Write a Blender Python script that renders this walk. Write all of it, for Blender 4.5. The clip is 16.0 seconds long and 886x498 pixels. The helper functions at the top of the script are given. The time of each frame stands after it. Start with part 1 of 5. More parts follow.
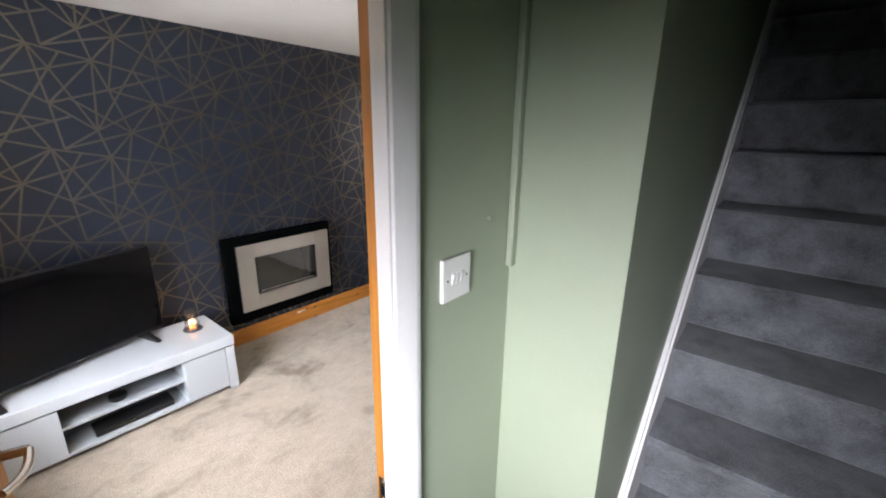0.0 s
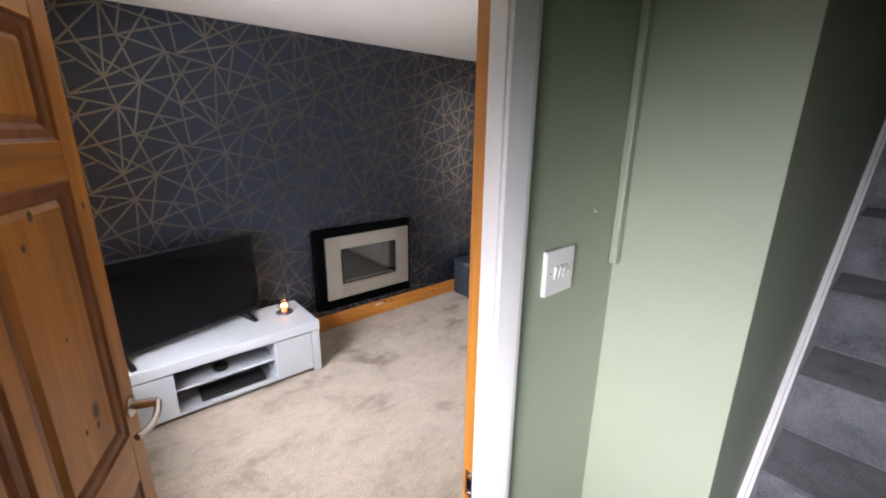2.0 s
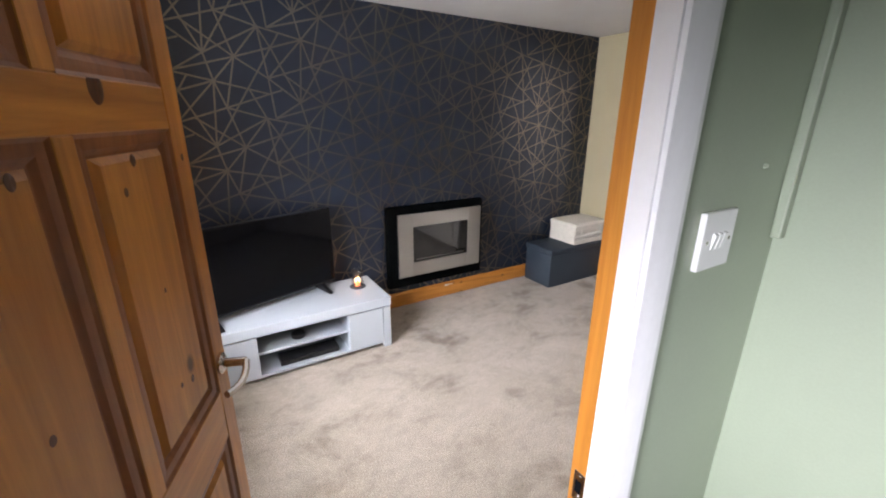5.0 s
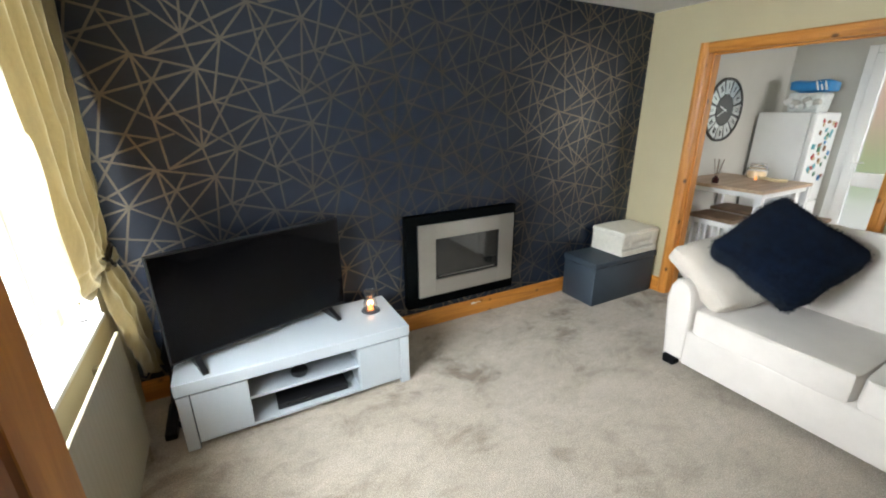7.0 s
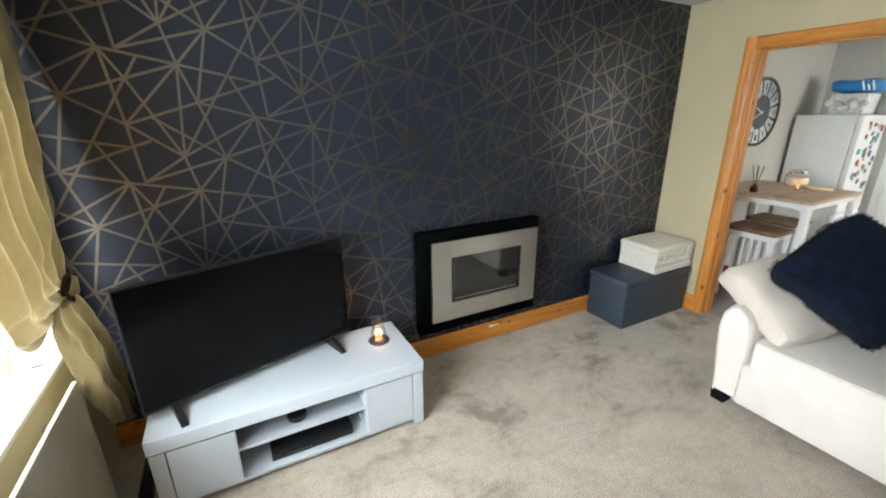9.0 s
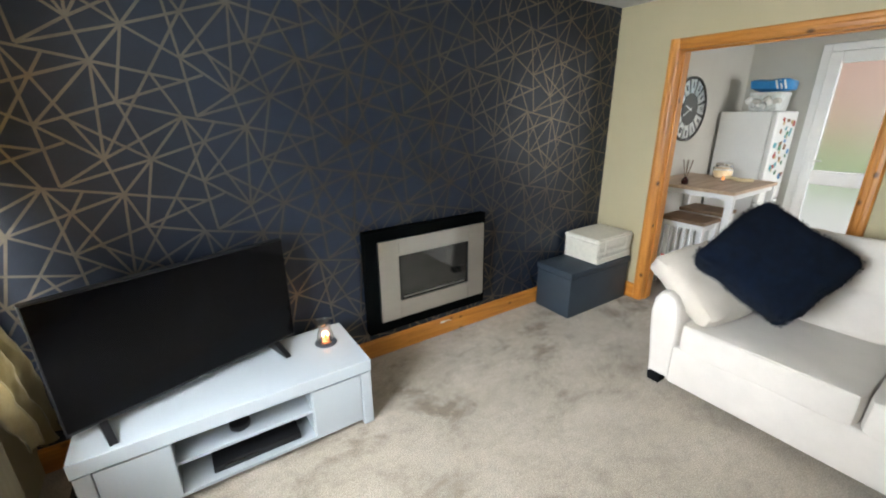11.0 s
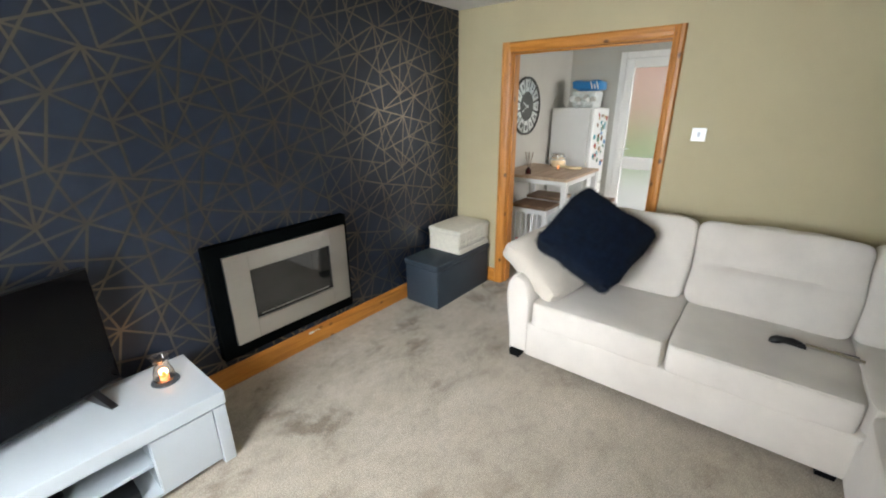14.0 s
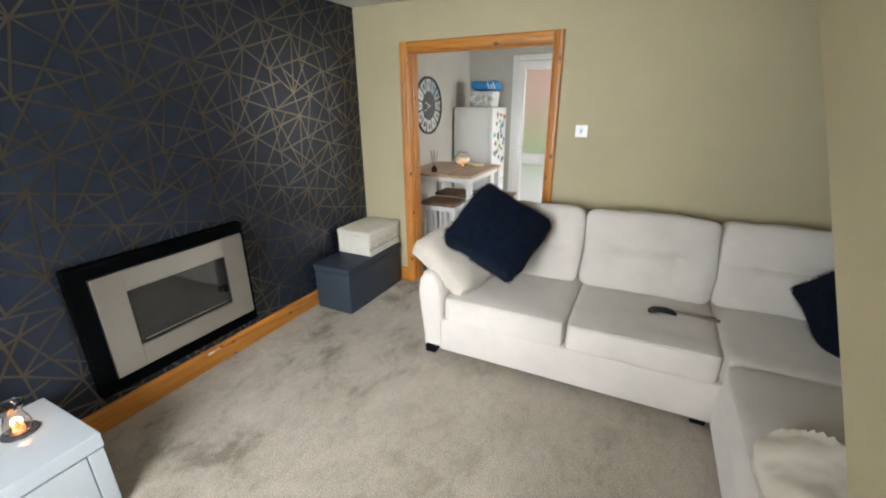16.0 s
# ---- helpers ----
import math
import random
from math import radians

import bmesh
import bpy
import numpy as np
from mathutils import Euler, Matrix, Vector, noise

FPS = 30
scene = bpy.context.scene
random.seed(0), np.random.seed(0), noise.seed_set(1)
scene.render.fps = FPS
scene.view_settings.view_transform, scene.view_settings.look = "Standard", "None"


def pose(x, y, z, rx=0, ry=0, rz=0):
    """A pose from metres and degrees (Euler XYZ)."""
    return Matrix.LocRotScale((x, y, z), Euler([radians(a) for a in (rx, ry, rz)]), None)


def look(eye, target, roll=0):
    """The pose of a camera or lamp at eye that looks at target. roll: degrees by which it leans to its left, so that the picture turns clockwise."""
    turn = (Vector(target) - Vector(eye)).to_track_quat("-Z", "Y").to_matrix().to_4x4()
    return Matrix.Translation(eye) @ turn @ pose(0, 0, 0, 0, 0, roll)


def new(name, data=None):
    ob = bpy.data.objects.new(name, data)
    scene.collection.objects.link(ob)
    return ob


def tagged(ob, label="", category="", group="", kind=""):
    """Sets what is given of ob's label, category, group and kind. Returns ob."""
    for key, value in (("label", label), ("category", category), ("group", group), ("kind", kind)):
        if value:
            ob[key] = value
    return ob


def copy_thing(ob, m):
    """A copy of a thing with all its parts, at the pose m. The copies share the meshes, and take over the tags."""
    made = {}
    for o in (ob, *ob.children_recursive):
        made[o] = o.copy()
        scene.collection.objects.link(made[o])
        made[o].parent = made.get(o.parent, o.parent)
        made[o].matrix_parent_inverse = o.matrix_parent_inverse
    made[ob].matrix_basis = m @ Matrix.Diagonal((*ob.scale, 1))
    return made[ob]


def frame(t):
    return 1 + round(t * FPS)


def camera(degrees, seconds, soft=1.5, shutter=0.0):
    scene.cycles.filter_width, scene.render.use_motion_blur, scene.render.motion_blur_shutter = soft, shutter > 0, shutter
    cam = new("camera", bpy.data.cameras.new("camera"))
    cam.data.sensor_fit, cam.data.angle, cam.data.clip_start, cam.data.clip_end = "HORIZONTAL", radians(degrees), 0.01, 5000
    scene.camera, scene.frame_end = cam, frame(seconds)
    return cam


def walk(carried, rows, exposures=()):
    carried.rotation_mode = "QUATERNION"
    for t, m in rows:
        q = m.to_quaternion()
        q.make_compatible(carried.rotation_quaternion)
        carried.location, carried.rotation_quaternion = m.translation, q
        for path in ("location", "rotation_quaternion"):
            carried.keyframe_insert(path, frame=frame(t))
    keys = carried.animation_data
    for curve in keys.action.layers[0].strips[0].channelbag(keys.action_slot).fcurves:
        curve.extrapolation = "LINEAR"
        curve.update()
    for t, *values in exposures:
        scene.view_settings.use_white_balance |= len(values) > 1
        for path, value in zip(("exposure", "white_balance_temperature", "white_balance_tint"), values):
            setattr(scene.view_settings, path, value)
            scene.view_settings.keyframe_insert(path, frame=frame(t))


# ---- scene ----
cam = camera(94.9, 16.0, 2.0)
PATH = [
    (0, (-2.357, 1.404, 1.72), (-3.566, 2.895, 1.162), 0.7),
    (0.5, (-2.374, 1.403, 1.708), (-3.652, 2.838, 1.153), 0.7),
    (1, (-2.395, 1.396, 1.697), (-3.746, 2.763, 1.143), 0.6),
    (1.5, (-2.4, 1.385, 1.691), (-3.809, 2.693, 1.14), 0.7),
    (2, (-2.405, 1.376, 1.688), (-3.867, 2.625, 1.138), 0.7),
    (2.5, (-2.411, 1.368, 1.683), (-3.91, 2.571, 1.132), 0.6),
    (3, (-2.41, 1.364, 1.672), (-3.944, 2.522, 1.118), 0.6),
    (3.5, (-2.421, 1.362, 1.659), (-3.98, 2.481, 1.096), 0.7),
    (4, (-2.437, 1.357, 1.646), (-4.022, 2.428, 1.061), 0.7),
    (6.5, (-2.844, 1.487, 1.585), (-4.504, 2.398, 0.94), -0.2),
    (7, (-2.988, 1.59, 1.607), (-4.656, 2.484, 0.961), -0.3),
    (7.5, (-3.112, 1.654, 1.574), (-4.793, 2.533, 0.939), -0.4),
    (8, (-3.267, 1.647, 1.601), (-4.951, 2.519, 0.965), -0.4),
    (8.5, (-3.329, 1.657, 1.605), (-5.014, 2.529, 0.971), -0.4),
    (11, (-3.261, 1.749, 1.61), (-4.843, 2.789, 0.964), -0.6),
    (11.5, (-3.262, 1.758, 1.61), (-4.796, 2.864, 0.96), -0.5),
    (12, (-3.277, 1.762, 1.62), (-4.742, 2.953, 0.961), -0.3),
    (12.5, (-3.272, 1.788, 1.624), (-4.679, 3.044, 0.96), -0.4),
    (13, (-3.248, 1.813, 1.635), (-4.581, 3.144, 0.965), -0.5),
    (13.5, (-3.233, 1.83, 1.637), (-4.493, 3.23, 0.963), -0.5),
    (14, (-3.217, 1.857, 1.632), (-4.398, 3.324, 0.958), -0.5),
    (14.5, (-3.209, 1.889, 1.626), (-4.317, 3.412, 0.953), -0.5),
    (15, (-3.191, 1.904, 1.622), (-4.215, 3.483, 0.946), -0.5),
    (15.5, (-3.171, 1.903, 1.629), (-4.116, 3.53, 0.951), -0.5),
    (16, (-3.176, 1.89, 1.625), (-4.016, 3.574, 0.948), -0.4),
]
EXPOSURES = [(0.0, 0.90, 6500, 20), (2.0, 0.80, 6540, 24), (4.0, 0.68, 6550, 25), (6.4, 0.78, 6080, 13), (7.2, 0.80, 6280, 9), (11.0, 0.82, 6260, 10), (16.0, 0.72, 6380, 11)]
walk(cam, [(t, look(eye, target, roll)) for t, eye, target, roll in PATH], EXPOSURES)

# ---- light ----
world = bpy.data.worlds.new("overcast_sky")
scene.world = world
world.use_nodes = True
wn = world.node_tree.nodes
sky = wn.new("ShaderNodeTexSky")
sky.sky_type = "NISHITA"
sky.sun_disc = False
sky.sun_elevation = radians(38)
sky.sun_rotation = radians(105)
wn["Background"].inputs["Strength"].default_value = 0.15
world.node_tree.links.new(sky.outputs["Color"], wn["Background"].inputs["Color"])

sun_data = bpy.data.lights.new("sun", "SUN")
sun_data.energy, sun_data.angle, sun_data.color = 3.4, radians(12), (1.0, 0.96, 0.9)
sun = new("sun", sun_data)
sun.matrix_world = look((14.0, -2.0, 11.0), (-4.0, 3.0, 0.0))


def daylight(name, x, y, z, w, h, to, power, spread=180, colour=(0.93, 0.97, 1.0)):
    """An area lamp that fills an opening and stands in for the sky outside it."""
    data = bpy.data.lights.new(name, "AREA")
    data.shape, data.size, data.size_y, data.energy, data.color = "RECTANGLE", w, h, power, colour
    data.spread = radians(spread)
    ob = new(name, data)
    ob.matrix_world = look((x, y, z), (x + to[0], y + to[1], z + to[2]))
    return ob


daylight("window_daylight", -4.30, 0.36, 1.50, 1.75, 1.40, (-0.40, 1, -0.36), 68, 146, (0.89, 0.96, 1.0))
daylight("front_door_daylight", -2.27, 0.70, 1.45, 0.45, 0.60, (-0.26, 1, -0.36), 4.5, 62, (0.92, 0.96, 1.0))
daylight("kitchen_window_daylight", -2.95, 7.54, 1.55, 0.80, 0.85, (-1, -0.25, -0.14), 3.5, 116, (1.0, 0.975, 0.94))
# Added fill for the back door and fridge; no such window is known.
daylight("kitchen_side_fill", -1.62, 6.60, 1.55, 1.20, 1.00, (-1, 0.16, -0.40), 18, 140, (1.0, 0.98, 0.95))


# ---- materials ----
def socket(node, name, value):
    node.inputs[name].default_value = value


def material(name, base, rough=0.6, metal=0.0, spread=0.12, scale=8.0, fine=120.0, bump=0.15, bump_scale=None, sheen=0.0,
             stretch=(1, 1, 1), spec=0.5, detail=4.0, dist=0.002, grit=0.66, pile=0.5):
    """A surface with colour variation at two scales and a fine relief."""
    m = bpy.data.materials.new(name)
    m.use_nodes = True
    nt = m.node_tree
    b = nt.nodes["Principled BSDF"]
    co = nt.nodes.new("ShaderNodeTexCoord")
    mp = nt.nodes.new("ShaderNodeMapping")
    mp.inputs["Scale"].default_value = stretch
    nt.links.new(co.outputs["Object"], mp.inputs["Vector"])
    big = nt.nodes.new("ShaderNodeTexNoise")
    socket(big, "Scale", scale), socket(big, "Detail", detail), socket(big, "Roughness", grit)
    small = nt.nodes.new("ShaderNodeTexNoise")
    socket(small, "Scale", fine), socket(small, "Detail", 3.0)
    for n in (big, small):
        nt.links.new(mp.outputs["Vector"], n.inputs["Vector"])
    mix = nt.nodes.new("ShaderNodeMath")
    mix.operation = "ADD"
    half = nt.nodes.new("ShaderNodeMath")
    half.operation = "MULTIPLY"
    half.inputs[1].default_value = pile
    nt.links.new(small.outputs["Fac"], half.inputs[0])
    nt.links.new(big.outputs["Fac"], mix.inputs[0])
    nt.links.new(half.outputs[0], mix.inputs[1])
    ramp = nt.nodes.new("ShaderNodeValToRGB")
    lo = [c * (1 - spread) for c in base]
    hi = [min(1, c * (1 + spread)) for c in base]
    level = nt.nodes.new("ShaderNodeMath")
    level.operation = "DIVIDE"
    level.inputs[1].default_value = 1.0 + pile
    nt.links.new(mix.outputs[0], level.inputs[0])
    ramp.color_ramp.elements[0].position, ramp.color_ramp.elements[0].color = 0.333, (*lo, 1)
    ramp.color_ramp.elements[1].position, ramp.color_ramp.elements[1].color = 0.667, (*hi, 1)
    nt.links.new(level.outputs[0], ramp.inputs["Fac"])
    nt.links.new(ramp.outputs["Color"], b.inputs["Base Color"])
    socket(b, "Roughness", rough), socket(b, "Metallic", metal), socket(b, "Specular IOR Level", spec)
    if sheen:
        socket(b, "Sheen Weight", sheen), socket(b, "Sheen Roughness", 0.5)
    if bump:
        bn = nt.nodes.new("ShaderNodeBump")
        socket(bn, "Strength", bump), socket(bn, "Distance", dist)
        src = small
        if bump_scale:
            src = nt.nodes.new("ShaderNodeTexNoise")
            socket(src, "Scale", bump_scale), socket(src, "Detail", 2.0)
            nt.links.new(mp.outputs["Vector"], src.inputs["Vector"])
        nt.links.new(src.outputs["Fac"], bn.inputs["Height"])
        nt.links.new(bn.outputs["Normal"], b.inputs["Normal"])
    return m


def wood(name, dark, light, along="Z", rough=0.38, scale=5.0, knots=True):
    """Varnished knotty pine: rings stretched along the grain, with dark knots."""
    m = bpy.data.materials.new(name)
    m.use_nodes = True
    nt = m.node_tree
    b = nt.nodes["Principled BSDF"]
    co = nt.nodes.new("ShaderNodeTexCoord")
    mp = nt.nodes.new("ShaderNodeMapping")
    k = {"X": (0.07, 1, 1), "Y": (1, 0.07, 1), "Z": (1, 1, 0.07)}[along]
    mp.inputs["Scale"].default_value = [scale * c for c in k]
    nt.links.new(co.outputs["Object"], mp.inputs["Vector"])
    grain = nt.nodes.new("ShaderNodeTexNoise")
    socket(grain, "Scale", 9.0), socket(grain, "Detail", 5.0), socket(grain, "Roughness", 0.62), socket(grain, "Distortion", 0.6)
    nt.links.new(mp.outputs["Vector"], grain.inputs["Vector"])
    ramp = nt.nodes.new("ShaderNodeValToRGB")
    ramp.color_ramp.elements[0].position, ramp.color_ramp.elements[0].color = 0.25, (*dark, 1)
    ramp.color_ramp.elements[1].position, ramp.color_ramp.elements[1].color = 0.68, (*light, 1)
    nt.links.new(grain.outputs["Fac"], ramp.inputs["Fac"])
    heart = nt.nodes.new("ShaderNodeTexNoise")
    socket(heart, "Scale", 1.7), socket(heart, "Detail", 3.0), socket(heart, "Distortion", 1.5)
    nt.links.new(mp.outputs["Vector"], heart.inputs["Vector"])
    tone = nt.nodes.new("ShaderNodeValToRGB")
    tone.color_ramp.elements[0].position, tone.color_ramp.elements[0].color = 0.33, (0.80, 0.73, 0.64, 1)
    tone.color_ramp.elements[1].position, tone.color_ramp.elements[1].color = 0.60, (1.14, 1.10, 1.04, 1)
    nt.links.new(heart.outputs["Fac"], tone.inputs["Fac"])
    tint = nt.nodes.new("ShaderNodeMixRGB")
    tint.blend_type = "MULTIPLY"
    tint.inputs["Fac"].default_value = 1.0
    nt.links.new(ramp.outputs["Color"], tint.inputs["Color1"])
    nt.links.new(tone.outputs["Color"], tint.inputs["Color2"])
    out = tint.outputs["Color"]
    if knots:
        mk = nt.nodes.new("ShaderNodeMapping")
        mk.inputs["Scale"].default_value = {"X": (5, 7, 7), "Y": (7, 5, 7), "Z": (7, 7, 5)}[along]
        nt.links.new(co.outputs["Object"], mk.inputs["Vector"])
        vor = nt.nodes.new("ShaderNodeTexVoronoi")
        socket(vor, "Scale", 1.0), socket(vor, "Randomness", 1.0)
        nt.links.new(mk.outputs["Vector"], vor.inputs["Vector"])
        kr = nt.nodes.new("ShaderNodeValToRGB")
        kr.color_ramp.elements[0].position, kr.color_ramp.elements[0].color = 0.06, (1, 1, 1, 1)
        kr.color_ramp.elements[1].position, kr.color_ramp.elements[1].color = 0.13, (0, 0, 0, 1)
        nt.links.new(vor.outputs["Distance"], kr.inputs["Fac"])
        mx = nt.nodes.new("ShaderNodeMixRGB")
        mx.inputs["Color2"].default_value = (*[c * 0.3 for c in dark], 1)
        nt.links.new(kr.outputs["Color"], mx.inputs["Fac"])
        nt.links.new(out, mx.inputs["Color1"])
        out = mx.outputs["Color"]
    nt.links.new(out, b.inputs["Base Color"])
    socket(b, "Roughness", rough)
    bn = nt.nodes.new("ShaderNodeBump")
    socket(bn, "Strength", 0.12), socket(bn, "Distance", 0.002)
    nt.links.new(grain.outputs["Fac"], bn.inputs["Height"])
    nt.links.new(bn.outputs["Normal"], b.inputs["Normal"])
    return m


def carpet(name, dark, mid, light):
    """Cut pile that has been trodden and brushed: soft-edged patches lying either way, streaks, and a fine tufted grain."""
    m = bpy.data.materials.new(name)
    m.use_nodes = True
    nt = m.node_tree
    b = nt.nodes["Principled BSDF"]
    co = nt.nodes.new("ShaderNodeTexCoord")

    def field(scale, detail, rough, distort, stretch=(1, 1, 1)):
        mp = nt.nodes.new("ShaderNodeMapping")
        mp.inputs["Scale"].default_value = stretch
        mp.inputs["Rotation"].default_value = (0, 0, radians(24))
        n = nt.nodes.new("ShaderNodeTexNoise")
        socket(n, "Scale", scale), socket(n, "Detail", detail), socket(n, "Roughness", rough), socket(n, "Distortion", distort)
        nt.links.new(co.outputs["Object"], mp.inputs["Vector"])
        nt.links.new(mp.outputs["Vector"], n.inputs["Vector"])
        return n.outputs["Fac"]

    def ramp(src, stops):
        r = nt.nodes.new("ShaderNodeValToRGB")
        while len(r.color_ramp.elements) < len(stops):
            r.color_ramp.elements.new(0.5)
        for e, (at, c) in zip(r.color_ramp.elements, stops):
            e.position, e.color = at, (*c, 1)
        nt.links.new(src, r.inputs["Fac"])
        return r.outputs["Color"]

    def blend(kind, fac, a, c):
        mx = nt.nodes.new("ShaderNodeMixRGB")
        mx.blend_type = kind
        for k, v in (("Fac", fac), ("Color1", a), ("Color2", c)):
            if isinstance(v, bpy.types.NodeSocket):
                nt.links.new(v, mx.inputs[k])
            else:
                mx.inputs[k].default_value = v
        return mx.outputs["Color"]
    grey = lambda v: (v, v, v)
    patches = ramp(field(2.7, 9.0, 0.70, 0.35, (1.1, 0.8, 1)), [(0.36, dark), (0.47, mid), (0.64, light)])
    broad = ramp(field(0.8, 2.0, 0.5, 0.3), [(0.30, grey(0.45)), (0.55, grey(1.0))])
    # the strip along the papered wall is trodden flat the most
    sep = nt.nodes.new("ShaderNodeSeparateXYZ")
    nt.links.new(co.outputs["Object"], sep.inputs[0])
    near = nt.nodes.new("ShaderNodeMapRange")
    for k, v in zip(("From Min", "From Max", "To Min", "To Max"), (-5.55, -4.0, 1.0, 0.45)):
        socket(near, k, v)
    nt.links.new(sep.outputs["X"], near.inputs["Value"])
    worn = nt.nodes.new("ShaderNodeMath")
    worn.operation = "MULTIPLY"
    nt.links.new(near.outputs[0], worn.inputs[0])
    nt.links.new(broad, worn.inputs[1])
    base = blend("MIX", worn.outputs[0], (*mid, 1), patches)
    streaks = ramp(field(17.0, 5.0, 0.75, 0.2, (1.3, 0.8, 1)), [(0.30, grey(0.84)), (0.52, grey(1.0)), (0.7, grey(1.06))])
    base = blend("MULTIPLY", 1.0, base, streaks)
    tuft = field(170.0, 3.0, 0.65, 0.0)
    base = blend("MULTIPLY", 1.0, base, ramp(tuft, [(0.32, grey(0.55)), (0.66, grey(1.28))]))
    nt.links.new(base, b.inputs["Base Color"])
    socket(b, "Roughness", 0.95), socket(b, "Specular IOR Level", 0.1), socket(b, "Sheen Weight", 0.25), socket(b, "Sheen Roughness", 0.5)
    bn = nt.nodes.new("ShaderNodeBump")
    socket(bn, "Strength", 0.8), socket(bn, "Distance", 0.005)
    nt.links.new(tuft, bn.inputs["Height"])
    nt.links.new(bn.outputs["Normal"], b.inputs["Normal"])
    return m


def glass(name, colour=(1, 1, 1), rough=0.0, bump=0.0):
    m = bpy.data.materials.new(name)
    m.use_nodes = True
    nt = m.node_tree
    b = nt.nodes["Principled BSDF"]
    socket(b, "Base Color", (*colour, 1)), socket(b, "Roughness", rough), socket(b, "Transmission Weight", 1.0), socket(b, "IOR", 1.45)
    if bump:
        co = nt.nodes.new("ShaderNodeTexCoord")
        n = nt.nodes.new("ShaderNodeTexNoise")
        socket(n, "Scale", 60.0)
        bn = nt.nodes.new("ShaderNodeBump")
        socket(bn, "Strength", bump), socket(bn, "Distance", 0.004)
        nt.links.new(co.outputs["Object"], n.inputs["Vector"])
        nt.links.new(n.outputs["Fac"], bn.inputs["Height"])
        nt.links.new(bn.outputs["Normal"], b.inputs["Normal"])
    return m


def glow(name, colour, strength):
    m = bpy.data.materials.new(name)
    m.use_nodes = True
    b = m.node_tree.nodes["Principled BSDF"]
    socket(b, "Base Color", (*colour, 1)), socket(b, "Emission Color", (*colour, 1)), socket(b, "Emission Strength", strength)
    return m


NAVY_PAPER = material("navy_wallpaper", (0.0150, 0.0224, 0.0395), 0.44, spread=0.22, scale=5, fine=260, bump=0.25, dist=0.001, spec=0.40)
GOLD_LINE = material("metallic_print", (0.176, 0.152, 0.122), 0.42, metal=1.0, spread=0.2, scale=6, fine=240, bump=0.1, dist=0.001)
CREAM = material("cream_emulsion", (0.50, 0.432, 0.272), 0.75, spread=0.04, scale=2.5, fine=180, bump=0.12, dist=0.001)
GREY_WALL = material("pale_grey_emulsion", (0.50, 0.485, 0.435), 0.75, spread=0.04, scale=2.5, fine=180, bump=0.1, dist=0.001)
GREEN = material("sage_green_emulsion", (0.335, 0.388, 0.285), 0.5, spread=0.05, scale=2.5, fine=200, bump=0.15, dist=0.001)
CEILING = material("white_ceiling_paint", (0.74, 0.72, 0.68), 0.85, spread=0.03, scale=3, fine=160, bump=0.1)
WHITE_GLOSS = material("white_gloss_paint", (0.80, 0.80, 0.79), 0.22, spread=0.03, scale=6, fine=90, bump=0.05)
WHITE_UNIT = material("white_high_gloss_board", (0.51, 0.552, 0.58), 0.13, spread=0.02, scale=3, fine=70, bump=0.02)
WHITE_PLASTIC = material("white_plastic", (0.80, 0.80, 0.78), 0.28, spread=0.02, scale=10, fine=90, bump=0.02)
PINE = wood("varnished_pine_upright", (0.40, 0.150, 0.020), (0.60, 0.260, 0.046), "Z")
PINE_X = wood("varnished_pine_across", (0.40, 0.150, 0.020), (0.60, 0.260, 0.046), "X")
PINE_Y = wood("varnished_pine_skirting", (0.40, 0.150, 0.020), (0.60, 0.260, 0.046), "Y")
BEIGE_CARPET = carpet("beige_cut_pile_carpet", (0.185, 0.143, 0.096), (0.465, 0.396, 0.312), (0.600, 0.522, 0.428))
GREY_CARPET = material("grey_stair_carpet", (0.17, 0.178, 0.195), 0.95, spread=0.55, scale=8, fine=210, bump=0.9, dist=0.005, sheen=0.3, spec=0.1)
SOFA = material("oatmeal_sofa_weave", (0.655, 0.60, 0.54), 0.9, spread=0.07, scale=4, fine=420, bump=0.4, sheen=0.25, spec=0.15)
NAVY_FUR = material("navy_faux_fur", (0.0036, 0.0085, 0.0215), 0.95, spread=0.6, scale=16, fine=220, bump=1.0, dist=0.012, sheen=0.03, spec=0.08)
SLATE_VINYL = material("slate_blue_leatherette", (0.031, 0.044, 0.060), 0.5, spread=0.08, scale=5, fine=240, bump=0.2)
RAD_PAINT = material("cream_radiator_enamel", (0.36, 0.32, 0.225), 0.3, spread=0.03, scale=5, bump=0.03)
STEEL = material("brushed_steel", (0.50, 0.49, 0.465), 0.33, metal=1.0, spread=0.05, scale=4, fine=220, bump=0.1, stretch=(1, 0.06, 1), dist=0.0006)
CHROME = material("satin_nickel", (0.70, 0.66, 0.62), 0.22, metal=1.0, spread=0.03, bump=0.02)
BLACK_GLASS = material("black_glass", (0.012, 0.012, 0.011), 0.05, spread=0.05, bump=0.0, spec=0.9)
SCREEN = material("tv_screen", (0.002, 0.002, 0.0025), 0.07, spread=0.05, bump=0.0, spec=0.12)
BLACK = material("black_plastic", (0.010, 0.010, 0.011), 0.35, spread=0.1, bump=0.05)
SOOT = material("soot_black_panel", (0.0025, 0.003, 0.003), 0.9, spread=0.2, bump=0.1, spec=0.0)
BRONZE = material("dark_bronze", (0.045, 0.036, 0.026), 0.4, metal=0.6, spread=0.3, scale=40, bump=0.2)
BLACK_MATT = material("matt_black_metal", (0.006, 0.006, 0.007), 0.7, spread=0.1, bump=0.1, spec=0.06)
